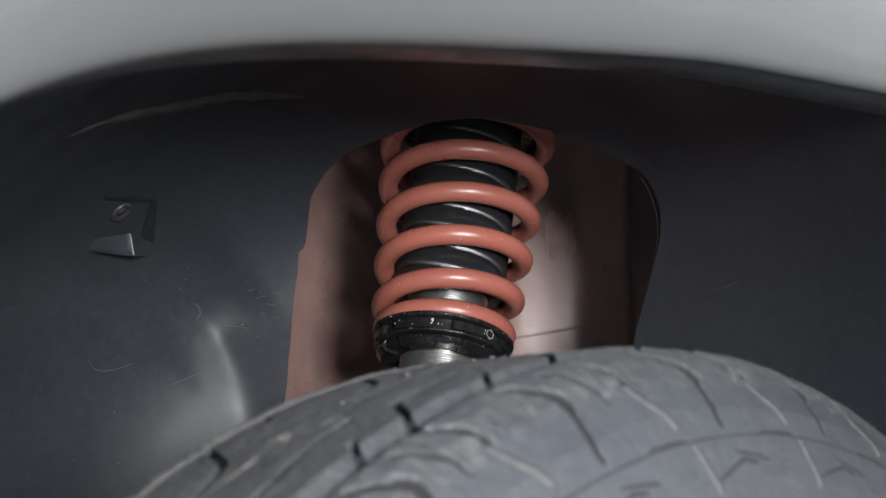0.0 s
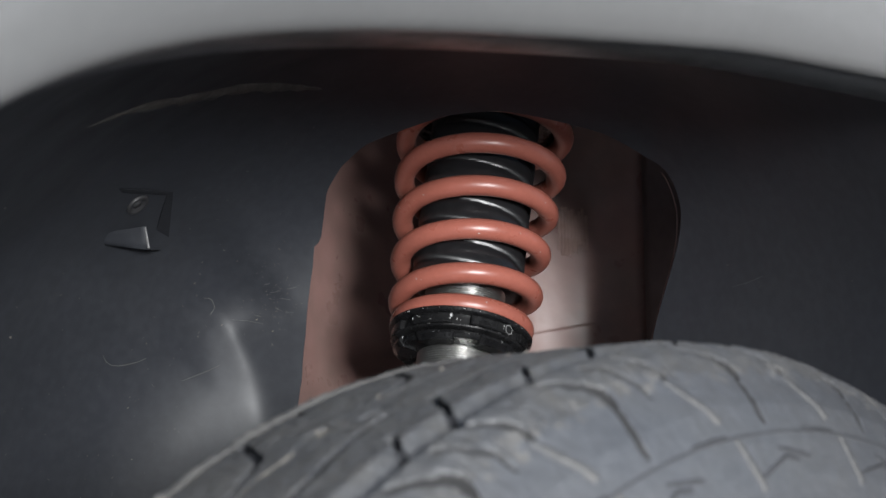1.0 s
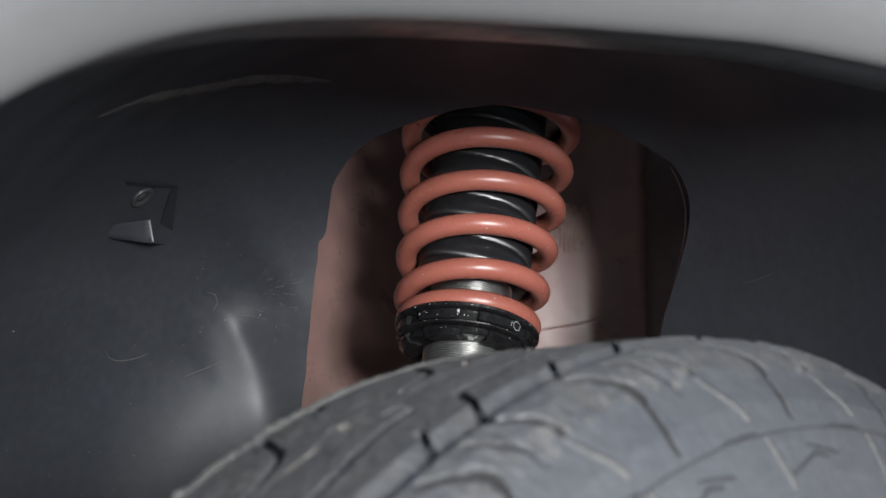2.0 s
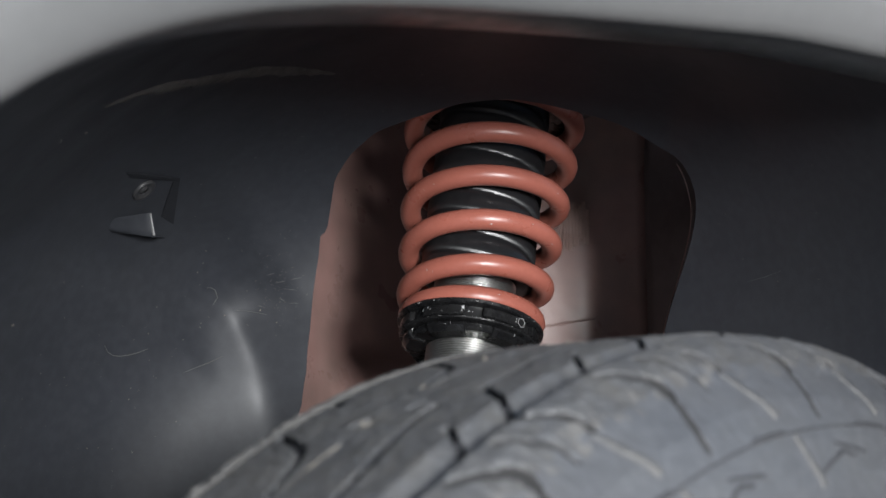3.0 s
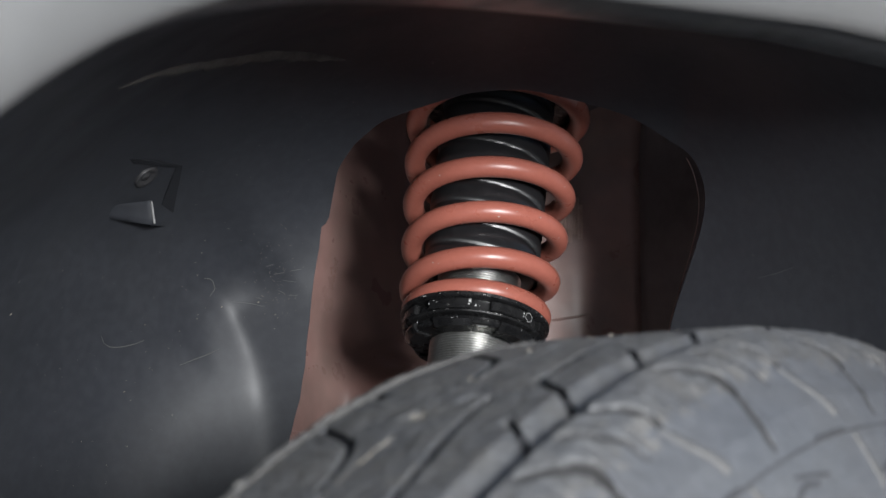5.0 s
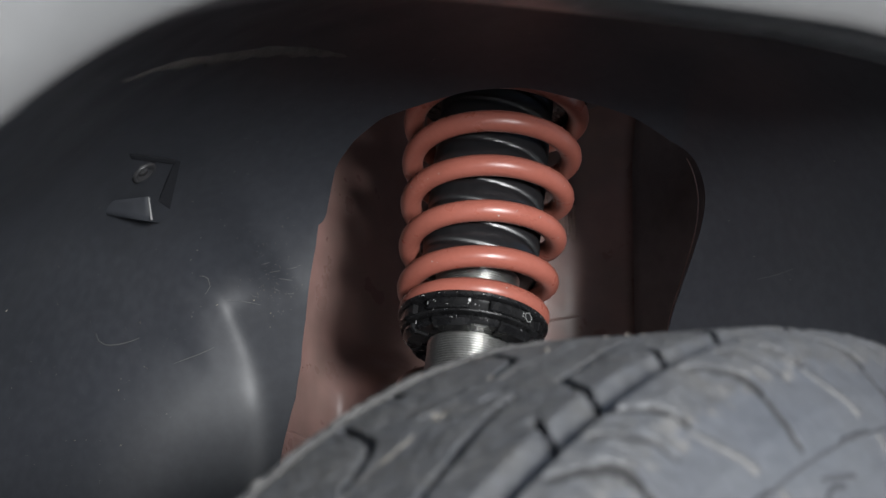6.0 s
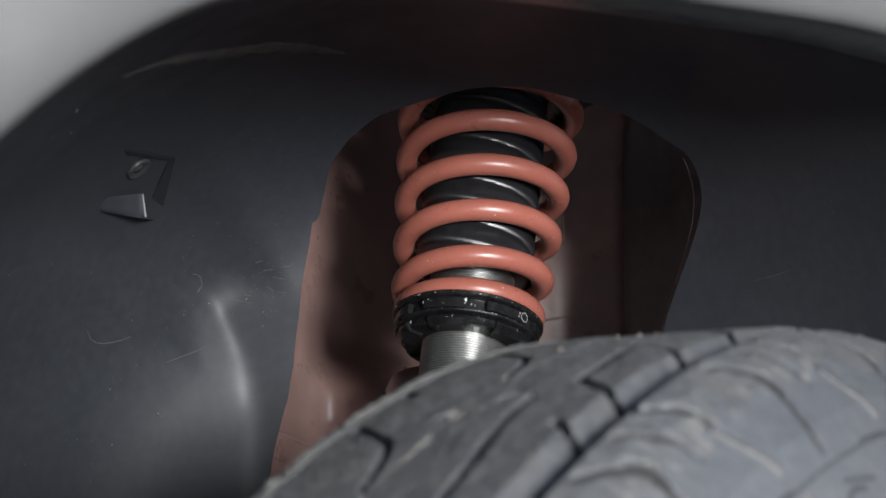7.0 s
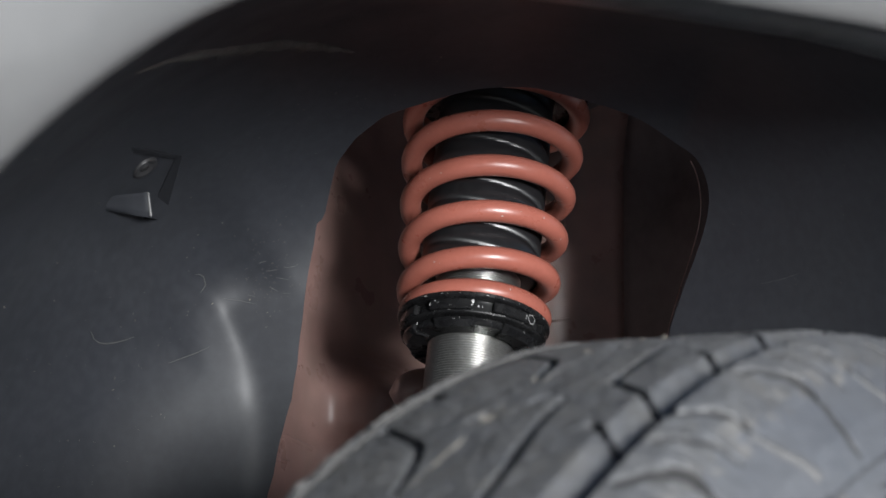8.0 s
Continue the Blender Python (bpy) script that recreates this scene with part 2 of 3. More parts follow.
wheel_arch_liner = new("wheel_arch_liner")
tagged(wheel_arch_liner, "scuffed black plastic wheel arch liner with an arched cut-out", "wheel liner")
DEGS = [-40 + i * 0.75 for i in range(int(260 / 0.75) + 1)]
INNER, OUTER = 44, 20
verts = []
for deg in DEGS:
    c, s = math.cos(radians(deg)), math.sin(radians(deg))
    r0 = opening_radius(deg)
    for i in range(INNER):
        f = i / (INNER - 1)
        # even steps along the curved section
        rho = r0 + (DOME_R1 - r0) * math.sin(f * math.pi / 2)
        x, z = DOME_X + rho * c, DOME_Z + rho * s
        verts.append((x, dome_y(rho) - bulge(x, z) - turn_in(x), z))
    a = Vector(verts[-1])
    verts += [band_place(a, deg, i / OUTER) for i in range(1, OUTER + 1)]
liner = link("liner_shell", verts, grid_faces(len(DEGS), INNER + OUTER), LINER, wheel_arch_liner)
bm = bmesh.new()
bm.from_mesh(liner.data)
for e in bm.edges:
    e.smooth = not e.is_boundary
bm.to_mesh(liner.data)
bm.free()
sol = liner.modifiers.new("thickness", "SOLIDIFY")
sol.thickness, sol.offset = 0.0007, 1.0

# ---- inner apron behind the opening ----


PLAN = [(-0.34, 0.09), (-0.22, 0.09), (-0.145, 0.075), (-0.110, 0.068), (-0.098, 0.102), (-0.085, 0.138), (-0.066, 0.174), (-0.040, 0.206), (0.0, 0.235), (0.04, 0.255), (0.085, 0.262), (0.125, 0.250), (0.155, 0.215), (0.180, 0.150), (0.200, 0.095), (0.24, 0.07), (0.36, 0.07)]


def apron_y(x, z):
    y = PLAN[-1][1]
    for (x0, y0), (x1, y1) in zip(PLAN, PLAN[1:]):
        if x0 <= x <= x1:
            y = y0 + (y1 - y0) * (x - x0) / (x1 - x0)
            break
    wave = 0.004 * math.sin(z * 31 + 0.6) * math.exp(-((x + 0.075) / 0.04) ** 2)
    bulge_out = 0.075 * math.exp(-((x + 0.040) / 0.030) ** 2) * (1 - smoothstep(0.628, 0.668, z))
    return y + wave - bulge_out - 0.10 * smoothstep(0.79, 0.92, z) - 0.010 * smoothstep(0.606, 0.596, z)


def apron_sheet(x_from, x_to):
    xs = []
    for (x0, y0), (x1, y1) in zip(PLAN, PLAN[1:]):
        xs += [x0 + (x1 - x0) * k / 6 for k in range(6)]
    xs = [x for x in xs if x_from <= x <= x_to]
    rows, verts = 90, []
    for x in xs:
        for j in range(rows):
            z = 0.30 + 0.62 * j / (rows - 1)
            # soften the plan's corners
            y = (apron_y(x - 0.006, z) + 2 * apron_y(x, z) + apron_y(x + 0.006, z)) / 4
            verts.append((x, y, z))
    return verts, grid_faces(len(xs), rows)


v, fcs = apron_sheet(-0.34, 0.1251)
apron = link("inner_apron", v, fcs, PANEL, car_body, "dull salmon painted inner body panel")
# body wall past the shadow's edge, its shade painted in as dark colour
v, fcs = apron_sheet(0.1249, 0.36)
rear_wall = link("shade_wall", v, fcs, SHADE_DARK, car_body, "body wall coloured dark as in shade")
for ob in (apron, rear_wall):
    sol = ob.modifiers.new("thickness", "SOLIDIFY")
    sol.thickness = 0.002

# ---- closed body above and behind: unseen slabs added to keep sky light out ----
def car_slab(name, s0, s1, o0, o1, z0, z1, mat, label=""):
    """A slab set square to the car: along it, out of its side, and in height."""
    verts = [car_place(a, b, c) for a in (s0, s1) for b in (o0, o1) for c in (z0, z1)]
    return link(name, verts, [(0, 1, 3, 2), (4, 6, 7, 5), (0, 4, 5, 1), (2, 3, 7, 6), (0, 2, 6, 4), (1, 5, 7, 3)], mat, car_body, label, smooth=False)


car_slab("rear_light_block", -0.80, 1.35, -1.05, -1.01, 0.16, 1.00, PANEL)
car_slab("end_light_block", -0.84, -0.80, -1.05, -0.05, 0.16, 1.00, PANEL)
car_slab("end_light_block", 1.31, 1.35, -1.05, -0.05, 0.16, 1.00, PANEL)
car_slab("hood", -0.84, 1.35, -1.05, -0.055, 0.985, 1.005, PAINT, "silver-grey hood panel")

# ---- coilover ----
AXIS = Vector((0.1191, 0.2812, 1)).normalized()
FOOT = Vector((-0.0104, -0.017, 0.5598))
coilover = new("coilover_strut")
side = Vector((1, 0, 0)) - AXIS * AXIS.x
side.normalize()
deep = AXIS.cross(side)
coilover.matrix_world = Matrix((( side.x, deep.x, AXIS.x, FOOT.x), (side.y, deep.y, AXIS.y, FOOT.y), (side.z, deep.z, AXIS.z, FOOT.z), (0, 0, 0, 1)))
tagged(coilover, "coilover suspension strut with an orange-red spring and black collars", "suspension strut")
PITCH, PHASE, WIRE = 0.0257, 4.712, 0.0058


def spring_height(turn):
    """Height along the strut of the wire's middle; turn 0 is the front of the lowest full coil."""
    h = PITCH * (turn + PHASE)
    low = 0.1025
    k = 0.006
    return low + k * math.log1p(math.exp((h - low) / k))


verts, STEP, RING = [], 64, 16
turns = [-1.35 + i / STEP for i in range(int(6.0 * STEP))]


def wire_middle(turn):
    h = spring_height(turn)
    r = 0.0267 + 0.0857 * h - 0.0016 * (1 - smoothstep(0.103, 0.116, h))
    a = 2 * math.pi * turn - math.pi / 2
    return Vector((r * math.cos(a), r * math.sin(a), h))


for t in turns:
    p = wire_middle(t)
    along = (wire_middle(t + 0.004) - wire_middle(t - 0.004)).normalized()
    outw = Vector((p.x, p.y, 0)).normalized()
    upw = along.cross(outw).normalized()
    outw = upw.cross(along)
    for q in range(RING):
        b = 2 * math.pi * q / RING
        verts.append(p + (outw * math.cos(b) + upw * math.sin(b)) * WIRE)
faces = grid_faces(len(turns), RING, wrap_cols=True)
faces += [tuple(range(RING))[::-1], tuple(range(len(verts) - RING, len(verts)))]
spring = link("coil_spring", verts, faces, SPRING, coilover, "orange-red powder-coated coil spring")

# small chips in the spring's coating
rnd = random.Random(33)
for i in range(22):
    turn = rnd.uniform(-0.3, 3.2)
    turn = math.floor(turn) + rnd.choice((rnd.uniform(0.62, 0.86), rnd.uniform(0.0, 0.2), rnd.uniform(0.86, 1.0)))
    p = wire_middle(turn)
    outw = Vector((p.x, p.y, 0)).normalized()
    along = (wire_middle(turn + 0.004) - p).normalized()
    upw = along.cross(outw).normalized()
    b = rnd.uniform(-1.0, 0.9)
    n = outw * math.cos(b) + upw * math.sin(b)
    across = n.cross(along)
    mid, size = p + n * (WIRE - 0.00005), rnd.uniform(0.00018, 0.00042)
    verts = [mid + n * 0.00012] + [mid + (along * math.cos(q) * rnd.uniform(0.7, 1.6) + across * math.sin(q)) * size for q in (0, 1.05, 2.1, 3.14, 4.19, 5.24)]
    link("paint_chip", verts, [(0, q + 1, (q + 1) % 6 + 1) for q in range(6)], WORN_GLINT, spring, "tiny pale chip", smooth=False)

# sleeve inside the spring, with shallow slanting folds
verts, SEG, ROWS = [], 128, 150
for i in range(ROWS):
    h = 0.1265 + 0.1235 * i / (ROWS - 1)
    for q in range(SEG):
        a = 2 * math.pi * q / SEG
        # two rounded helical folds to a coil, with a sharp valley between them
        u = h / 0.0125 + a / (2 * math.pi) * 2 + 0.06 * math.sin(3 * a)
        fold = 1 - abs(math.sin(math.pi * u))
        r = 0.0315 - 0.0040 * (1 - smoothstep(0.1265, 0.1290, h)) - 0.0013 * fold ** 2.2
        verts.append((r * math.cos(a), r * math.sin(a), h))
faces = grid_faces(ROWS, SEG, wrap_cols=True) + [tuple(range(SEG))]
link("inner_sleeve", verts, faces, BOOT, coilover, "glossy black folded sleeve inside the spring")

# threaded strut body: real thread ridges
prof = [(0.0, -0.22), (0.0216, -0.22)]
h = -0.10
while h < 0.130:
    prof += [(0.0224, h), (0.0215, h + 0.00068)]
    h += 0.00136
prof += [(0.0, 0.131)]
v, fcs = lathe(prof, 192)
sharpen(link("threaded_body", v, fcs, STEEL, coilover, "bright threaded steel strut body"), 60)


def castle_ring(name, section, lugs, first, span, lug, chamfer, label):
    """A collar turned from the section, with lugs round it: the first lug's middle and a lug's span in degrees; lug: inner and outer radius, lower and upper height."""
    v, fcs = lathe(section, 120)
    ring = sharpen(link(name, v, fcs, BLACK, coilover, label))
    r0, r1, lo, hi = lug
    rim = [(r0, lo), (r1 - chamfer, lo), (r1, lo + chamfer), (r1, hi - 0.0006), (r1 - 0.0006, hi), (r0, hi)]
    n, verts, soft = 11, [], 0.0005 / r1
    half = radians(span) / 2
    for k in range(n):
        # the ends are eased over half a millimetre
        b = (-half, -half + soft)[k] if k < 2 else (half - soft, half)[k - n + 2] if k >= n - 2 else -half + soft + (2 * half - 2 * soft) * (k - 1) / (n - 3)
        ease = 0.0005 if k in (0, n - 1) else 0.0
        for r, z in rim:
            r = max(r0, r - ease) if r > r0 else r
            verts.append((r * math.cos(b), r * math.sin(b), z))
    faces = grid_faces(n, len(rim), wrap_cols=True) + [tuple(range(len(rim)))[::-1], tuple(range((n - 1) * len(rim), n * len(rim)))]
    mesh = None
    for i in range(lugs):
        ob = link("lug", verts, faces, BLACK, ring, mesh=mesh)
        if mesh is None:
            mesh = sharpen(ob, 25).data
        ob.rotation_euler = (0, 0, radians(first + 360 * i / lugs))
    return ring


SEAT_SECTION = [(0.0226, 0.0902), (0.0362, 0.0902), (0.0371, 0.0906), (0.0374, 0.0912), (0.0371, 0.0918), (0.0352, 0.0921), (0.0352, 0.0978), (0.0386, 0.0981), (0.0396, 0.0988), (0.0398, 0.1002), (0.0392, 0.1008), (0.0226, 0.1008)]
LOCK_SECTION = [(0.0226, 0.0855), (0.0328, 0.0855), (0.0336, 0.0861), (0.0336, 0.0892), (0.0328, 0.0900), (0.0226, 0.0900)]
seat_collar = castle_ring("spring_seat_collar", SEAT_SECTION, 7, -112.0, 36.0, (0.0345, 0.0381, 0.0922, 0.0976), 0.0006, "black castellated spring seat collar")
lock = castle_ring("lock_collar", LOCK_SECTION, 6, -109.3, 36.0, (0.0256, 0.0358, 0.0842, 0.0890), 0.0028, "black castellated lock collar")


def chip_glint(ring, r, deg, h, size, stretch=1.0):
    """A chip in a collar's black finish, narrow ones painting a bright lug edge."""
    a = radians(deg)
    n, t, u = Vector((math.cos(a), math.sin(a), 0)), Vector((-math.sin(a), math.cos(a), 0)), Vector((0, 0, 1))
    mid = n * r + u * h
    verts = [mid + n * 0.0002]
    for q in range(7):
        b = 2 * math.pi * q / 7
        k = size * rnd.uniform(0.6, 1.2)
        verts.append(mid + t * math.cos(b) * k * stretch + u * math.sin(b) * k - n * 0.0001)
    link("chip_glint", verts, [(0, q + 1, (q + 1) % 7 + 1) for q in range(7)], WORN_GLINT, ring, "bare chips and painted lug-edge glints", smooth=False)


rnd = random.Random(21)
# tall narrow spots paint in the bright edges of lugs; the rest are chips
for ring, r, deg, h, size, stretch in (
    (seat_collar, 0.0381, -95.2, 0.0960, 0.0012, 1.0), (seat_collar, 0.0381, -95.6, 0.0941, 0.0007, 1.1), (seat_collar, 0.0352, -90.2, 0.0952, 0.0011, 0.4),
    (seat_collar, 0.0352, -87.0, 0.0948, 0.0009, 0.35), (seat_collar, 0.0381, -125.0, 0.0966, 0.0004, 2.2), (seat_collar, 0.0381, -122.6, 0.0956, 0.0004, 1.2),
    (seat_collar, 0.0381, -112.0, 0.0936, 0.0002, 5.0), (seat_collar, 0.0381, -129.6, 0.0954, 0.0012, 0.22), (seat_collar, 0.0381, -49.0, 0.0960, 0.0009, 0.6),
    (seat_collar, 0.0381, -49.5, 0.0944, 0.0005, 1.0), (lock, 0.0358, -104.5, 0.0879, 0.0010, 0.18), (lock, 0.0358, -109.0, 0.0873, 0.0002, 6.0),
    (lock, 0.0336, -78.0, 0.0880, 0.0004, 0.8), (lock, 0.0358, -145.0, 0.0878, 0.0010, 0.2), (lock, 0.0358, -46.5, 0.0878, 0.0009, 0.2),
):
    chip_glint(ring, r, deg, h, size, stretch)
for i in range(14):
    chip_glint(seat_collar, 0.0373, rnd.uniform(-97, -50) if i < 10 else rnd.uniform(-150, -97), 0.0913, rnd.uniform(0.00015, 0.0003), rnd.uniform(1.5, 6))
# hexagonal grub screw in the seat collar, its rim worn bright
a = radians(-44)
n, t, u = Vector((math.cos(a), math.sin(a), 0)), Vector((-math.sin(a), math.cos(a), 0)), Vector((0, 0, 1))
verts = []
for r, o in ((0.0028, -0.001), (0.0028, 0.0004), (0.0024, 0.0004), (0.0023, -0.0004)):
    for q in range(6):
        b = radians(60 * q + 20)
        verts.append(n * (0.0380 + o) + u * 0.0950 + (t * math.cos(b) + u * math.sin(b)) * r)
faces = grid_faces(4, 6, wrap_cols=True) + [tuple(range(18, 24))]
grub = link("grub_screw", verts, faces, BLACK, seat_collar, "hexagonal grub screw with a worn rim", smooth=False)
grub.data.materials.append(WORN_GLINT)
grub.data.polygons.foreach_set("material_index", [1 if 6 <= k < 12 else 0 for k in range(len(faces))])
for i in range(16):
    chip_glint(seat_collar, 0.0397, rnd.uniform(-165, -15), 0.0994, rnd.uniform(0.0002, 0.0004), rnd.uniform(1, 3))

v, fcs = lathe([(0.0, 0.236), (0.046, 0.236), (0.050, 0.240), (0.050, 0.252), (0.0, 0.262)])
sharpen(link("upper_spring_seat", v, fcs, BLACK, coilover, "black upper spring seat"))

# ---- strut tower plate over the spring, added to darken the opening's top ----
v, fcs = lathe([(0.0, 0.2640), (0.058, 0.2640), (0.070, 0.2660), (0.076, 0.2720), (0.078, 0.2720), (0.072, 0.2690), (0.058, 0.2670), (0.0, 0.2670)], 72)
link("strut_tower_shade", [coilover.matrix_world @ Vector(c) for c in v], fcs, SHADE_DARK, car_body, "dark strut tower plate added to shade the opening's top")

# ---- wheel ----
TURN, TILT = radians(48.33), radians(0.21)
HUB = Vector((0.0638, -0.268, 0.3029))
wa = Vector((math.sin(TURN) * math.cos(TILT), -math.cos(TURN) * math.cos(TILT), math.sin(TILT)))
wu = wa.cross(Vector((0, 0, 1))).normalized()
wv = wu.cross(wa)
if wv.z < 0:
    wv = -wv
wheel = new("front_wheel")
# local axes: x forward round the tread from the top, y up, z along the axle outwards
wheel.matrix_world = Matrix(((wu.x, wv.x, wa.x, HUB.x), (wu.y, wv.y, wa.y, HUB.y), (wu.z, wv.z, wa.z, HUB.z), (0, 0, 0, 1)))
tagged(wheel, "steered front wheel with a dusty worn tyre", "wheel")
PROFILE = [(-0.055, 0.2000), (-0.062, 0.2150), (-0.065, 0.2380), (-0.0620, 0.2580), (-0.0570, 0.2750), (-0.0500, 0.2920), (-0.0450, 0.3015), (-0.0400, 0.3085), (-0.0350, 0.3126), (-0.02, 0.3132), (0.02, 0.3127), (0.045, 0.3122), (0.055, 0.3113), (0.062, 0.3071), (0.067, 0.3019), (0.074, 0.2945), (0.080, 0.2882), (0.087, 0.2759), (0.092, 0.2640), (0.096, 0.2420), (0.093, 0.2150), (0.086, 0.2000)]


def tread_radius(s):
    for (a0, r0), (a1, r1) in zip(PROFILE[2:], PROFILE[3:-2]):
        if a0 <= s <= a1:
            return r0 + (r1 - r0) * (s - a0) / (a1 - a0)
    return 0.242


def on_wheel(s, r, deg):
    return (r * math.sin(radians(deg)), r * math.cos(radians(deg)), s)


stations = []
s = -0.0645
while s <= 0.0961:
    stations.append(s)
    s += 0.0025
prof = [(s, tread_radius(s) - 0.0095 * smoothstep(-0.056, -0.046, s) * (1 - smoothstep(0.086, 0.094, s)) - 0.0016) for s in stations] + [(0.095, 0.226), (0.092, 0.212), (0.086, 0.200), (0.07, 0.196), (-0.045, 0.196), (-0.055, 0.200), (-0.062, 0.215)]
verts = []
for k in range(240):
    verts += [on_wheel(s, r, k * 1.5) for s, r in prof]
tyre = link("tyre", verts, grid_faces(240, len(prof), wrap_rows=True), RUBBER, wheel, "dusty grey-black road tyre with worn tread blocks")


STEP_DEG = 360 / 28
# grooves of one pitch: width, depth, axial places and degrees round the tread
GROOVES = [
    (0.0024, 0.0060, [(0.0555, 26.7), (0.0478, 25.4), (0.0455, 25.0)]),
    (0.0023, 0.0028, [(0.0455, 25.0), (0.0439, 24.8), (0.0290, 22.9)]),
    (0.0029, 0.0052, [(0.0290, 22.9), (0.0262, 18.9), (0.0238, 16.6), (0.0206, 12.4)]),
    (0.0036, 0.0046, [(0.0262, 18.9), (0.0240, 16.6)]),
    (0.0030, 0.0030, [(0.0128, 25.4), (0.0150, 24.6)]),
    (0.0028, 0.0015, [(-0.0270, 28.5), (-0.0120, 29.9), (-0.0077, 30.4)]),
    (0.0022, 0.0026, [(-0.0077, 30.4), (-0.0040, 31.6), (0.0016, 34.9)]),
    (0.0030, 0.0032, [(-0.0290, 23.8), (-0.0235, 24.2)]),
    (0.0024, 0.0024, [(-0.0012, 27.7), (0.0016, 26.6)]),
    (0.0026, 0.0014, [(0.0575, 26.2), (0.0610, 25.4), (0.0640, 24.8)]),
    (0.0038, 0.0020, [(0.0640, 24.8), (0.0668, 24.35), (0.0681, 24.3)]),
    (0.0018, 0.0008, [(0.0578, 29.2), (0.0625, 28.0), (0.0673, 26.9), (0.0720, 26.8)]),
    (0.0028, 0.0012, [(0.0580, 20.2), (0.0630, 18.5), (0.0674, 17.0)]),
    (0.0044, 0.0018, [(0.0655, 17.5), (0.0674, 17.0), (0.0695, 17.2)]),
    (0.0028, 0.0012, [(0.0674, 17.0), (0.0736, 17.4), (0.0822, 18.2)]),
]
NOTCHES = [(0.0023, 0.0058, [(0.0550, 31.4), (0.0500, 30.0), (0.0460, 29.3)]), (0.0022, 0.0028, [(0.0460, 29.3), (0.0388, 28.4)])]
RINGS = [(0.0525, 0.0066, 0.0060, 0.0052), (0.0036, 0.0012, 0.0016, 0.0), (-0.0310, 0.0016, 0.0012, 0.0)]


def groove_field(s, deg):
    """Depth of the tread's grooves over arrays of axial places and degrees."""
    depth = np.zeros_like(s)
    paths = []
    for k in range(-4, 5):
        for w, d, pts in GROOVES:
            paths.append((w, d, [(a, b + STEP_DEG * k) for a, b in pts]))
        late = 1.8 if k == -1 else 0.0
        for w, d, pts in NOTCHES:
            paths.append((w, d, [(a, b + STEP_DEG * k + late) for a, b in pts]))
    x, y = s, deg * radians(1) * 0.312
    for w, d, pts in paths:
        if max(b for a, b in pts) < deg.min() - 2 or min(b for a, b in pts) > deg.max() + 2:
            continue
        near = np.full_like(s, 1.0)
        for (a0, b0), (a1, b1) in zip(pts, pts[1:]):
            px, py, qx, qy = a0, radians(b0) * 0.312, a1, radians(b1) * 0.312
            f = np.clip(((x - px) * (qx - px) + (y - py) * (qy - py)) / ((qx - px) ** 2 + (qy - py) ** 2), 0, 1)
            near = np.minimum(near, np.hypot(x - px - f * (qx - px), y - py - f * (qy - py)))
        e = np.clip((w / 2 + 0.0004 - near) / 0.0006, 0, 1)
        depth = np.maximum(depth, d * e * e * (3 - 2 * e))
    cuts = depth.copy()
    for mid, w, d, slope in RINGS:
        # a ring round the whole tread, its inner wall sloped
        off = s - mid
        e = np.clip((w / 2 + off + slope) / (0.0008 + slope), 0, 1) * np.clip((w / 2 + 0.0004 - off) / 0.0008, 0, 1)
        depth = np.maximum(depth, d * e)
    return depth, cuts


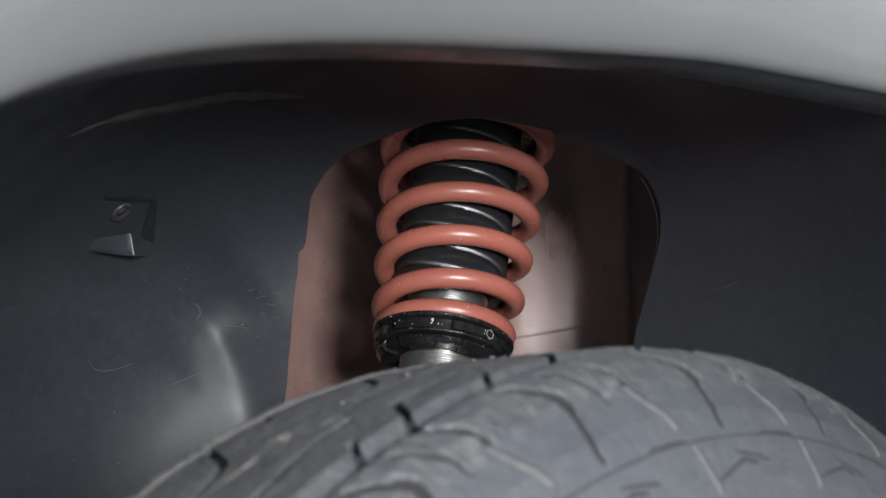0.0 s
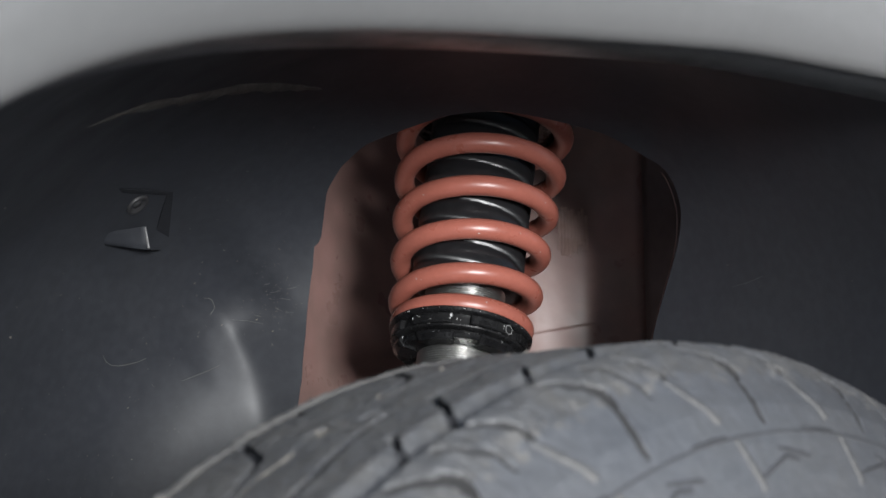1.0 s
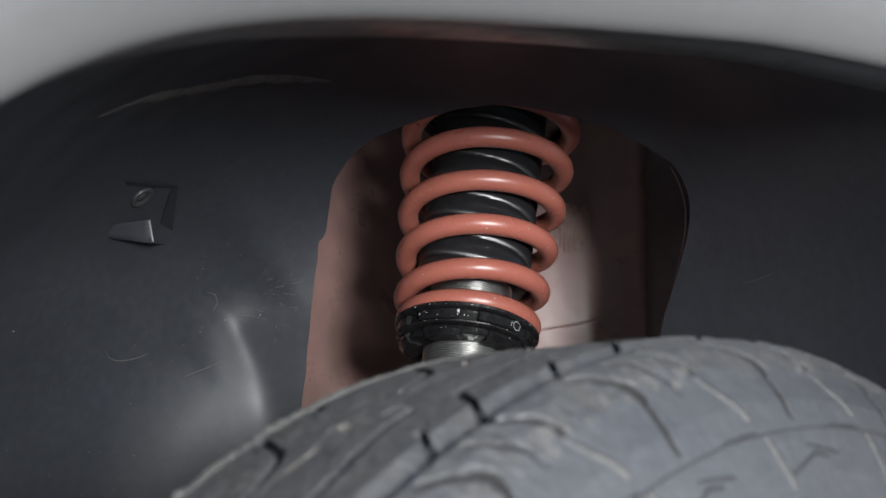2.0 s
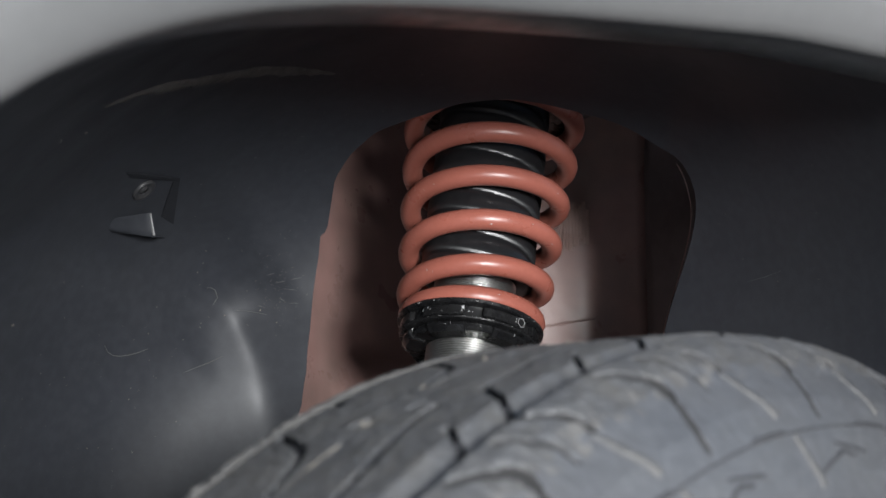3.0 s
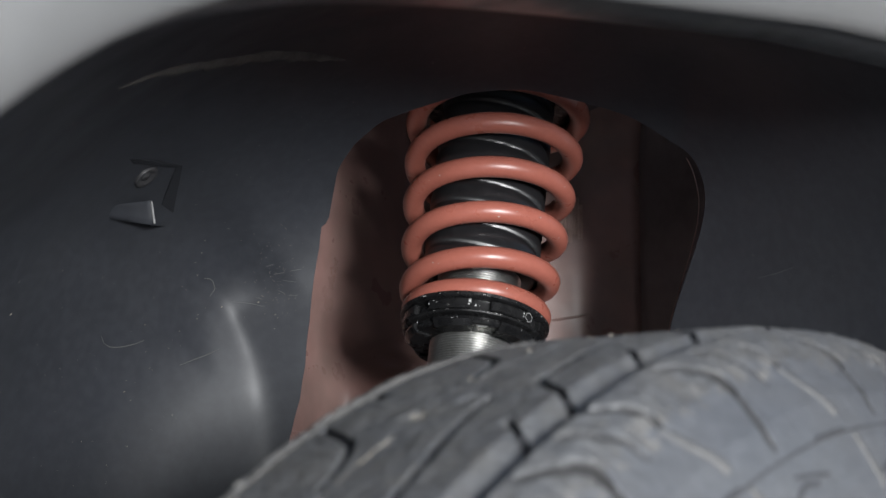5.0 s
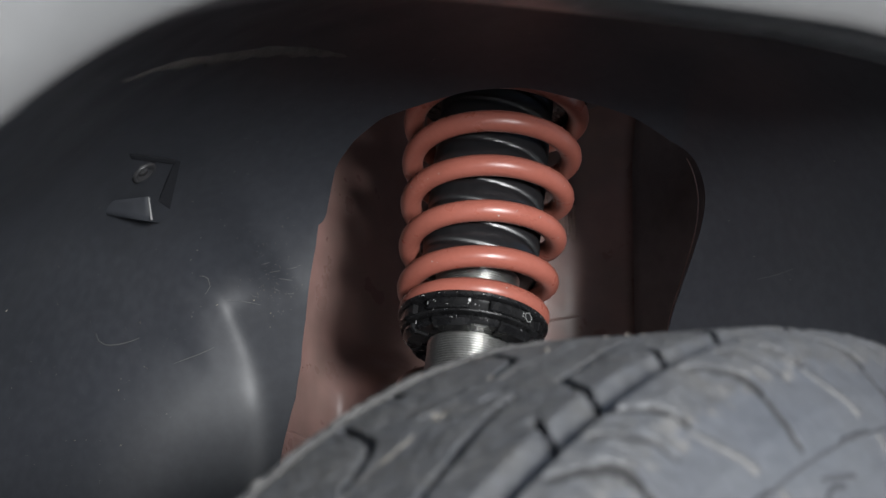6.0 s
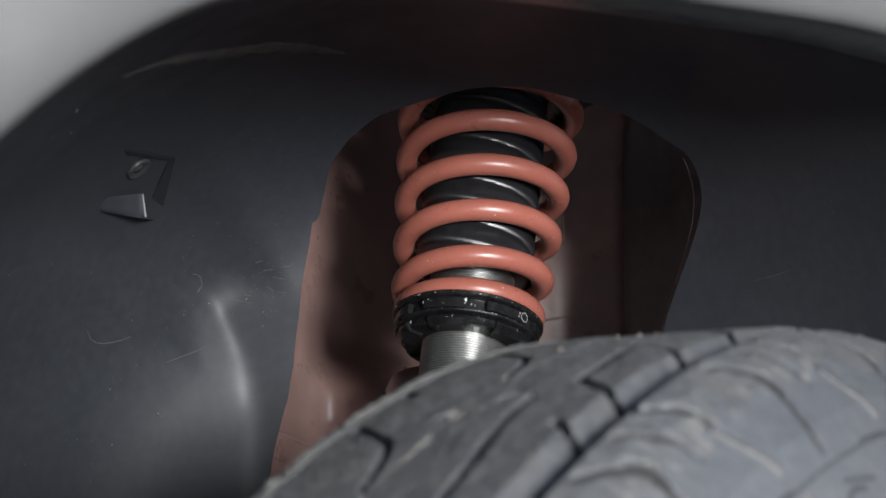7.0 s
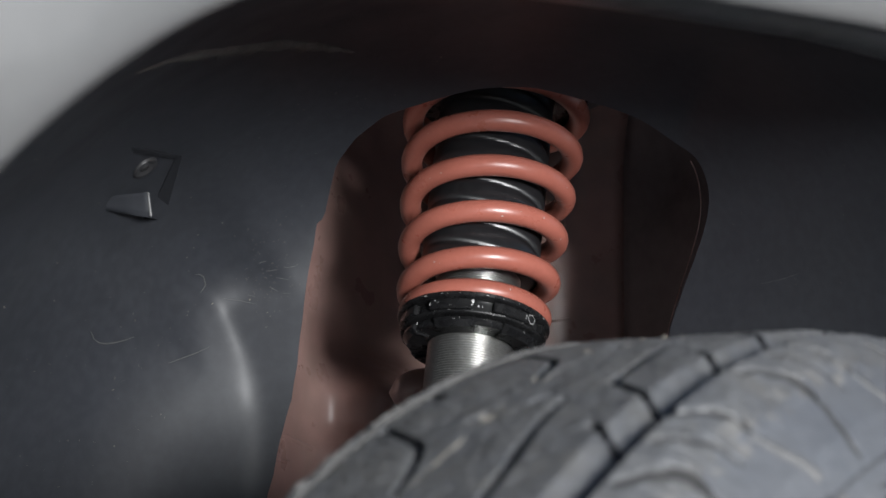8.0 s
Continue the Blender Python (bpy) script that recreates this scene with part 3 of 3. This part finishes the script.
def tread_block(s0, s1, a0, ns, na):
    """One pitch of one rib, from axial place s0 to s1, with its grooves cut in and its worn, uneven face."""
    ss = np.linspace(s0, s1, ns)
    dd = np.linspace(a0, a0 + STEP_DEG, na)
    S, D = np.meshgrid(ss, dd, indexing="ij")
    radius = np.interp(S, [q[0] for q in PROFILE[2:-2]], [q[1] for q in PROFILE[2:-2]])
    worn = np.zeros_like(S)
    pale = np.zeros(S.shape, bool)
    for i in range(ns):
        for j in range(na):
            c = math.cos(radians(dd[j])) * 0.31, math.sin(radians(dd[j])) * 0.31
            q = Vector((ss[i], c[0], c[1]))
            worn[i, j] = (1 - smoothstep(0.070, 0.078, ss[i])) * (0.00045 * noise.noise(q * 70) + 0.00035 * noise.noise(q * 150)) + 0.00022 * noise.noise(q * 300)
            # raised inner rim; its crest is painted pale as if lit
            ridge = math.exp(-((ss[i] + 0.0335) / 0.0016) ** 2)
            if ridge > 0.02:
                worn[i, j] += ridge * (0.0009 + 0.0012 * noise.noise(Vector((dd[j] * 1.1, 3.0, 0.0))) + 0.0006 * noise.noise(q * 500))
                pale[i, j] = worn[i, j] > 0.0007
            streak = smoothstep(0.053, 0.058, ss[i]) * (1 - smoothstep(0.066, 0.072, ss[i])) + 0.35
            worn[i, j] += streak * 0.00028 * noise.noise(Vector((ss[i] * 75, dd[j] * 1.9, 1.7)))
            if ss[i] > 0.056:
                lump = math.exp(-((ss[i] - 0.0675) / 0.0045) ** 2) * max(math.exp(-((dd[j] - 24.6 - STEP_DEG * k) / 1.3) ** 2) for k in range(-3, 4))
                nub = lump * (0.0009 + 0.0014 * noise.noise(q * 420))
                worn[i, j] += nub
                pale[i, j] = nub > 0.0007
    fade = 1 - np.clip((-0.030 - S) / 0.012, 0, 1) * 0.7
    depth, cuts = groove_field(S, D)
    R = radius - 0.0010 * (1 - np.clip((S - 0.057) / 0.009, 0, 1)) - depth * fade + worn
    A = np.radians(D)
    verts = np.stack([R * np.sin(A), R * np.cos(A), S], -1).reshape(-1, 3)
    # the grooves' shade is painted in with dark rubber; worn nubs are pale
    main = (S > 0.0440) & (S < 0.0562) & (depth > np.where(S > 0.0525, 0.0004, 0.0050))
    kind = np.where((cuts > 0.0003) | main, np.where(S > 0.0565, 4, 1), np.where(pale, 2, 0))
    rough_edge = np.array([[0.0690 + 0.0035 * noise.noise(Vector((a * 0.9, b * 260, 0.0))) for a in dd] for b in ss])
    kind = np.where((kind == 0) & (S > rough_edge), 3, kind)
    smear = np.array([[noise.noise(Vector((a * 0.8, b * 170, 5.0))) + 0.6 * noise.noise(Vector((a * 3.1, b * 420, 9.0))) for a in dd] for b in ss])
    kind = np.where((np.abs(S - rough_edge) < 0.0026) & (kind != 4) & (smear > 0.24), 2, kind)
    return verts.tolist(), grid_faces(ns, na), kind[:-1, :-1].reshape(-1).tolist()


RIBS = [(-0.0500, 0.0036, 100), (0.0036, 0.0250, 48), (0.0250, 0.0525, 66), (0.0525, 0.0958, 104)]
for s0, s1, ns in RIBS:
    shared = None
    for k in range(28):
        a0 = -19.3 + STEP_DEG * k
        if k < 5:
            v, fcs, kinds = tread_block(s0, s1, a0, ns, 150)
            ob = link("tread_block", v, fcs, RUBBER, tyre)
            ob.data.materials.append(GROOVE_SHADE)
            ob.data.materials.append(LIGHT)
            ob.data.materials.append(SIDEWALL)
            ob.data.materials.append(SIPE_SHADE)
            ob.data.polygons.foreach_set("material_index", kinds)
        else:
            if shared is None:
                v, fcs, kinds = tread_block(s0, s1, 12.85, ns // 3, 30)
            ob = link("tread_block", v, fcs, RUBBER, tyre, mesh=shared)
            shared = ob.data
            ob.rotation_euler = (0, 0, -radians(a0 - 12.85))


def tyre_strip(places, width, lift, fade=0.4):
    """A thin strip on the tyre's side along (axial place, degrees)."""
    pts = []
    for (s0, a0), (s1, a1) in zip(places, places[1:]):
        pts += [(s0 + (s1 - s0) * k / 6, a0 + (a1 - a0) * k / 6) for k in range(6)]
    pts.append(places[-1])
    mids = [Vector(on_wheel(s, tread_radius(s) - 0.0010 * (1 - smoothstep(0.057, 0.066, s)) + lift, a)) for s, a in pts]
    verts = []
    for i, (p, (s, a)) in enumerate(zip(mids, pts)):
        go = (mids[min(i + 1, len(mids) - 1)] - mids[max(i - 1, 0)]).normalized()
        slope = (Vector(on_wheel(s + 0.001, tread_radius(s + 0.001), a)) - Vector(on_wheel(s - 0.001, tread_radius(s - 0.001), a))).normalized()
        round_ = Vector(on_wheel(0, 1, a + 90))
        normal = round_.cross(slope).normalized()
        if normal.dot(p) < 0 and normal.z < 0:
            normal = -normal
        across = normal.cross(go).normalized()
        w = width * (0.5 + 0.5 * math.sin(math.pi * min(1, (i + 0.6) / (len(mids) * fade)) / 2)) * (0.85 + 0.3 * random.random())
        verts += [p - across * w / 2 - normal * 0.001, p - across * w / 2, p + across * w / 2, p + across * w / 2 - normal * 0.001]
    return verts, grid_faces(len(mids), 4)


# pale dust lines, dark strips painting in chevron groove shade, and worn nubs on the outer shoulder, one set a pitch
for name, mat, places, width, lift, label in (
    ("dust_line", FAINT, [(0.0705, 11.7), (0.0735, 11.3), (0.0780, 10.8), (0.0828, 10.1)], 0.0030, 0.0006, "pale dust caught in a sidewall groove"),
    ("dust_line", FAINT, [(0.0861, 9.6), (0.0885, 9.35), (0.0905, 9.2), (0.0925, 9.0)], 0.0030, 0.0006, "pale dust caught in a sidewall groove"),
    ("chevron", LINE_SHADE, [(0.0853, 14.2), (0.0854, 10.4)], 0.0016, 0.0006, ""),
    ("chevron", LINE_SHADE, [(0.0881, 18.4), (0.0896, 14.8)], 0.0014, 0.0006, ""),
    ("chevron", LINE_SHADE, [(0.0917, 9.0), (0.0893, 4.85), (0.0900, 3.4)], 0.0015, 0.0006, ""),
):
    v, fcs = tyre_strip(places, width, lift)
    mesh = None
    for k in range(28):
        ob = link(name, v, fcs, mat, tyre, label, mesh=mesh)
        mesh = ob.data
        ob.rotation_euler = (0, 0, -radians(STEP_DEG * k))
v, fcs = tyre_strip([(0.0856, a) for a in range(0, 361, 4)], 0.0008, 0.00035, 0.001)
link("mould_ring", v, fcs, LINE_SHADE, tyre)
v, fcs = tyre_strip([(0.0036, a) for a in range(0, 361, 4)], 0.0012, -0.0003, 0.001)
link("dust_light_ring", v, fcs, DUST, tyre, "pale ring for dust and lit edges in narrow tread grooves")
# this pale ring paints in the lit inner rim of the tread
v, fcs = tyre_strip([(-0.0306, a) for a in range(0, 361, 4)], 0.0013, -0.0006, 0.001)
link("dust_light_ring", v, fcs, LIGHT, tyre, "pale ring for dust and lit edges in narrow tread grooves")
# grit caught on the tread
rnd = random.Random(12)
for s, deg, size in ((0.0046, 9.2, 0.0011), (-0.0013, 15.9, 0.0014), (0.0121, 9.6, 0.0007), (-0.0026, 9.5, 0.0009), (0.0311, 9.6, 0.0006), (0.0026, 27.4, 0.0011), (-0.0335, 14.5, 0.0010), (0.0010, 22.0, 0.0008)):
    bm = bmesh.new()
    bmesh.ops.create_icosphere(bm, subdivisions=1, radius=size * 0.6)
    for vert in bm.verts:
        vert.co = vert.co * rnd.uniform(0.7, 1.2) + Vector(on_wheel(s, tread_radius(s) - 0.001 + size * 0.2, deg))
    part("grit_stone", bm, DUST, tyre, "pale grit stone caught on the tread", smooth=False)
v, fcs = lathe([(0.0, 0.05), (0.03, 0.052), (0.05, 0.06), (0.15, 0.062), (0.185, 0.075), (0.198, 0.082), (0.198, -0.05), (0.185, -0.045), (0.18, 0.02), (0.0, 0.02)])
link("rim", v, fcs, RIM, wheel, "silver alloy rim")

# ---- liner details ----


def liner_point(rho, deg, lift=0.0):
    """A place on the dome of the liner, lifted off it towards the wheel."""
    c, s = math.cos(radians(deg)), math.sin(radians(deg))

    def at(r, d):
        x, z = DOME_X + r * math.cos(radians(d)), DOME_Z + r * math.sin(radians(d))
        return Vector((x, dome_y(r) - bulge(x, z) - turn_in(x), z))

    p = at(rho, deg)
    n = (at(rho + 0.0005, deg) - at(rho - 0.0005, deg)).cross(at(rho, deg + 0.1) - at(rho, deg - 0.1)).normalized()
    if n.y > 0:
        n = -n
    return p + n * lift, n


def liner_polar(x, z):
    return math.hypot(x - DOME_X, z - DOME_Z), math.degrees(math.atan2(z - DOME_Z, x - DOME_X))


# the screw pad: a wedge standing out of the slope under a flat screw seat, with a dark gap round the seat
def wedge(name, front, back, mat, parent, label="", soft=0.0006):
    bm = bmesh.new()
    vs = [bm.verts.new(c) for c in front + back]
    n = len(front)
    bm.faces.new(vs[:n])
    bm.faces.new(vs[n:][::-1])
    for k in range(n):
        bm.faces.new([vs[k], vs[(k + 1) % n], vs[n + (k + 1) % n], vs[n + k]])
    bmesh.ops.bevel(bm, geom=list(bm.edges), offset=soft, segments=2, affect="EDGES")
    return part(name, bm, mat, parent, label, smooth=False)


PAD = [Vector(c) for c in ((-0.1805, -0.0730, 0.7007), (-0.1626, -0.0510, 0.7082), (-0.1612, -0.0470, 0.6966), (-0.1833, -0.0655, 0.6964))]
verts, NX, NZ, PAD_R = [], 10, 9, 0.0011
for j in range(NZ + 2):
    w = min(1.0, max(0.0, (j - 1) / (NZ - 1)))
    left, right = PAD[0].lerp(PAD[3], w), PAD[1].lerp(PAD[2], w)
    # the face bends back along its upper and its lower rim
    back = 0.0016 * max(0.0, (w - 0.75) / 0.25) ** 2 + 0.0006 * max(0.0, (0.12 - w) / 0.12) ** 2
    deep = j in (0, NZ + 1)
    if deep:
        back = 0.030
    row = []
    for i in range(NX):
        row.append(left.lerp(right, i / (NX - 1)) + Vector((-0.010 if j == 0 else 0, back, 0.005 if j > NZ else 0)))
    end = row[-1]
    for i in range(1, 7):
        a = math.pi / 2 * i / 6
        row.append(end + Vector((PAD_R * math.sin(a), PAD_R * (1 - math.cos(a)), 0)))
    row.append(row[-1] + Vector((-0.013, 0.034, 0.006)))
    verts += row
edge = [PAD[1].lerp(PAD[2], 0.04 + 0.92 * k / 12) + Vector((0.0006, -0.0001, 0)) for k in range(13)]
screw_pad = sharpen(link("screw_pad", verts, grid_faces(NZ + 2, NX + 7), LINER, wheel_arch_liner, "moulded black screw pad"), 50)


# its outer edge, a pale strip that paints in the edge's highlight
verts = []
for k, c in enumerate(edge):
    r = 0.00055 * (0.75 + 0.5 * k / 12)
    verts += [c + Vector((math.cos(b) * r, -math.sin(b) * r, 0)) for b in (2 * math.pi * q / 8 for q in range(8))]
link("pad_edge_glint", verts, grid_faces(13, 8, wrap_cols=True) + [tuple(range(8)), tuple(range(96, 104))], EDGE_GLINT, screw_pad, "pale painted highlight along the pad's edge")


def seat_place(x, z, lift):
    return liner_point(*liner_polar(x, z), lift)[0]


# dark strips that paint in the shade of the gap round the seat
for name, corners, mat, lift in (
    ("gap_shade_strip", [(-0.1645, 0.7182), (-0.1462, 0.7246), (-0.1472, 0.7234), (-0.1643, 0.7175)], GAP_SHADE, 0.0003),
    ("gap_shade_strip", [(-0.1490, 0.7232), (-0.1463, 0.7243), (-0.1552, 0.7072), (-0.1592, 0.7088)], GAP_SHADE, 0.0003),
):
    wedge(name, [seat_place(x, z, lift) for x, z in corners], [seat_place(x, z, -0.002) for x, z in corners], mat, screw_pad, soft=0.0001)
sp, sn = liner_point(*liner_polar(-0.1618, 0.7160), 0.0006)
m = Matrix.Translation(sp) @ sn.to_track_quat("Z", "Y").to_matrix().to_4x4()
v, fcs = lathe([(0.0, -0.003), (0.0064, -0.003), (0.0066, 0.0003), (0.0061, 0.0009), (0.0046, 0.0007), (0.0032, -0.0006), (0.0026, -0.0007), (0.0023, 0.0001), (0.0, 0.0003)], 28)
link("screw", [m @ Vector(p) for p in v], fcs, SCREWM, screw_pad, "dull dished screw head")

# broad dusty rib pressed into the band between dome and lip
SCUFF = material("pale_scuffed_plastic", (0.058, 0.058, 0.056), rough=0.5, stain=(0.7, 200), tint=(0.06, 0.06, 0.06))
DUSTY = material("dusty_black_plastic", (0.060, 0.058, 0.053), rough=0.65, stain=(0.9, 70), grain=(0.5, 260), bump=(0.3, 400), tint=(0.030, 0.029, 0.028))


RIB = [Vector(p) for p in ((-0.1490, -0.2150, 0.7185), (-0.1415, -0.2030, 0.7263), (-0.1343, -0.1899, 0.7333), (-0.1247, -0.1661, 0.7430), (-0.1117, -0.1406, 0.7537), (-0.0963, -0.1212, 0.7622), (-0.0810, -0.1030, 0.7672), (-0.0650, -0.0853, 0.7707))]
verts, NR = [], 76
for i in range(NR):
    g = i / (NR - 1) * (len(RIB) - 1.0001)
    k, f = int(g), g - int(g)
    p0, p1, p2, p3 = RIB[max(k - 1, 0)], RIB[k], RIB[k + 1], RIB[min(k + 2, len(RIB) - 1)]
    p = 0.5 * (2 * p1 + (p2 - p0) * f + (2 * p0 - 5 * p1 + 4 * p2 - p3) * f * f + (3 * p1 - p0 - 3 * p2 + p3) * f ** 3)
    go = (p2 - p1).normalized()
    inward = Vector((0.02, -0.27, 0.45)) - p
    inward = (inward - go * inward.dot(go)).normalized()
    across = inward.cross(go)
    w = math.sin(math.pi * min(0.999, max(0.001, i / (NR - 1)))) ** 0.6
    for q in range(10):
        b = 2 * math.pi * q / 10
        verts.append(p + across * (math.cos(b) * 0.0045 * w * (1 + 0.8 * noise.noise(p * 150))) + inward * (math.sin(b) * 0.0013 * w))
link("moulded_rib", verts, grid_faces(NR, 10, wrap_cols=True), DUSTY, wheel_arch_liner, "dusty moulded rib")

# thin scratches in the plastic


def scratch(places, width, name="scratch"):
    pts = []
    for (x0, z0), (x1, z1) in zip(places, places[1:]):
        pts += [(x0 + (x1 - x0) * k / 5, z0 + (z1 - z0) * k / 5) for k in range(5)]
    pts.append(places[-1])
    mids = [liner_point(*liner_polar(x, z), 0.0002) for x, z in pts]
    verts = []
    for i, (p, n) in enumerate(mids):
        go = (mids[min(i + 1, len(mids) - 1)][0] - mids[max(i - 1, 0)][0]).normalized()
        a = n.cross(go) * width * 0.5 * (0.35 + 0.65 * math.sin(math.pi * (i + 0.4) / len(mids)))
        verts += [p - a - n * 0.0004, p - a, p + a, p + a - n * 0.0004]
    return link(name, verts, grid_faces(len(mids), 4), SCUFF, wheel_arch_liner)


scratch([(-0.1905, 0.6440), (-0.1895, 0.6405), (-0.1873, 0.6391), (-0.1845, 0.6392), (-0.1809, 0.6402), (-0.1765, 0.6420), (-0.1724, 0.6443)], 0.0005)
scratch([(-0.1448, 0.6804), (-0.1425, 0.6806), (-0.1407, 0.6796), (-0.1397, 0.6758), (-0.1421, 0.6715)], 0.0005)
scratch([(-0.1313, 0.6695), (-0.1220, 0.6688), (-0.1127, 0.6670)], 0.0003)
scratch([(-0.1560, 0.6330), (-0.1440, 0.6390), (-0.1370, 0.6430)], 0.0005)
for x, z, dx, dz in ((-0.108, 0.684, 0.006, 0.001), (-0.103, 0.681, 0.007, -0.001), (-0.098, 0.686, 0.005, 0.001), (-0.106, 0.676, 0.004, -0.002), (-0.1, 0.673, 0.005, 0.0), (-0.112, 0.688, 0.004, 0.001), (-0.118, 0.672, 0.004, -0.001)):
    scratch([(x, z), (x + dx, z + dz)], 0.00025)
scratch([(0.1474, 0.6767), (0.1545, 0.6774), (0.1610, 0.6790)], 0.00016)

# dust specks over the liner
rnd = random.Random(4)
verts, faces = [], []


def speck(p, n, size):
    """A flat, uneven fleck of dust."""
    a = n.orthogonal().normalized()
    b = n.cross(a)
    turn, st = rnd.uniform(0, 6.3), rnd.uniform(0.5, 2.0)
    base = len(verts)
    for q in range(5):
        ang = turn + 2 * math.pi * q / 5
        verts.append(p + a * math.cos(ang) * size * st + b * math.sin(ang) * size)
    verts.append(p + n * size * 0.6)
    faces.extend((base + q, base + (q + 1) % 5, base + 5) for q in range(5))


for i in range(330):
    if i < 150:
        rho, deg = rnd.uniform(0.205, 0.283), rnd.uniform(113, 165)
    elif i < 205:
        rho, deg = rnd.uniform(0.270, 0.2868), rnd.uniform(88, 128)
    elif i < 230:
        rho, deg = rnd.uniform(0.205, 0.28), rnd.uniform(20, 62)
    else:
        # thickest beside the cut-out
        rho, deg = liner_polar(rnd.gauss(-0.104, 0.007), rnd.gauss(0.682, 0.010))
    if rho < opening_radius(deg) + 0.004 or rho > 0.286:
        continue
    p, n = liner_point(rho, deg, 0.0002)
    speck(p, n, rnd.uniform(0.00008, 0.00026) * (0.7 if i >= 230 else 1.8 if rnd.random() < 0.08 else 1))
# and up in the band under the arch
for i in range(260):
    deg, f = rnd.gauss(116, 13), rnd.uniform(0.02, 0.75)
    if not 80 < deg < 150:
        continue
    at = [band_place(liner_point(0.2869, d, 0)[0], d, g) for d, g in ((deg, f), (deg + 0.4, f), (deg, f + 0.02))]
    n = (at[1] - at[0]).cross(at[2] - at[0]).normalized()
    if n.dot(Vector((0.02, -0.27, 0.45)) - at[0]) < 0:
        n = -n
    speck(at[0] + n * 0.0003, n, rnd.uniform(0.0001, 0.0004))
specks = link("dust_specks", verts, faces, DUST, wheel_arch_liner, "fine pale dust specks on the plastic", smooth=False)
tagged(specks, kind="stuff")

# ---- apron details ----


def bead(places, radius, mat, name, label=""):
    pts = []
    for (x0, z0), (x1, z1) in zip(places, places[1:]):
        pts += [(x0 + (x1 - x0) * k / 6, z0 + (z1 - z0) * k / 6) for k in range(6)]
    pts.append(places[-1])
    mids = [Vector((x, apron_y(x, z) - radius * 0.35, z)) for x, z in pts]
    verts = []
    for i, p in enumerate(mids):
        go = (mids[min(i + 1, len(mids) - 1)] - mids[max(i - 1, 0)]).normalized()
        a = Vector((0, -1, 0)).cross(go).normalized()
        r = radius * (0.8 + 0.4 * noise.noise(p * 120))
        for q in range(8):
            b = 2 * math.pi * q / 8
            verts.append(p + (a * math.cos(b) + Vector((0, -1, 0)) * math.sin(b)) * r)
    return link(name, verts, grid_faces(len(mids), 8, wrap_cols=True), mat, apron, label)


bead([(0.02, 0.6815), (0.0383, 0.6848), (0.0607, 0.6886), (0.0893, 0.6938)], 0.0012, PANEL, "seam_bead", "painted seam sealer bead")
bead([(-0.118, 0.6035), (-0.106, 0.6025), (-0.095, 0.6000), (-0.082, 0.5950)], 0.0019, PANEL, "seam_bead", "painted seam sealer bead")
bead([(-0.120, 0.5900), (-0.108, 0.5885), (-0.095, 0.5860)], 0.0016, PANEL, "seam_bead", "painted seam sealer bead")
rnd = random.Random(9)
for i in range(9):
    x = 0.066 + 0.0024 * i
    top, low = 0.775 + rnd.uniform(-0.004, 0.004), 0.7435 + rnd.uniform(-0.002, 0.006) + 0.0006 * abs(i - 3)
    bead([(x, top), (x + 0.0004, (top + low) / 2), (x + rnd.uniform(-0.0008, 0.0008), low)], 0.0015, STREAK, "sealer_streak", "pale brushed sealer streak")

# rounded rail low behind the strut
verts, n = [], 28
for i in range(n):
    f = i / (n - 1)
    p = Vector((-0.041 + 0.12 * f, 0.050 + 0.02 * f, 0.6225 + 0.016 * f))
    r = 0.0115 * min(1, math.sqrt(max(0.0, 1 - (1 - min(1, f * 6)) ** 2)) + 0.02)
    for q in range(20):
        b = 2 * math.pi * q / 20
        verts.append(p + Vector((-0.1, math.cos(b), math.sin(b))) * r)
faces = grid_faces(n, 20, wrap_cols=True) + [tuple(range(20)), tuple(range(n * 20 - 20, n * 20))]
link("chassis_rail", verts, faces, PANEL, car_body, "salmon painted rounded chassis rail")

# bare painted edge of the body along the cut-out
verts = []
for i in range(41):
    deg = 59.5 + 9.5 * i / 40
    rho = opening_radius(deg) - 0.0004
    p = Vector((DOME_X + rho * math.cos(radians(deg)), dome_y(rho) + 0.0012, DOME_Z + rho * math.sin(radians(deg))))
    for q in range(6):
        b = 2 * math.pi * q / 6
        verts.append(p + Vector((math.cos(b), math.sin(b), 0)) * 0.00032)
link("panel_edge", verts, grid_faces(41, 6, wrap_cols=True), PANEL, apron, "thin painted sheet edge")
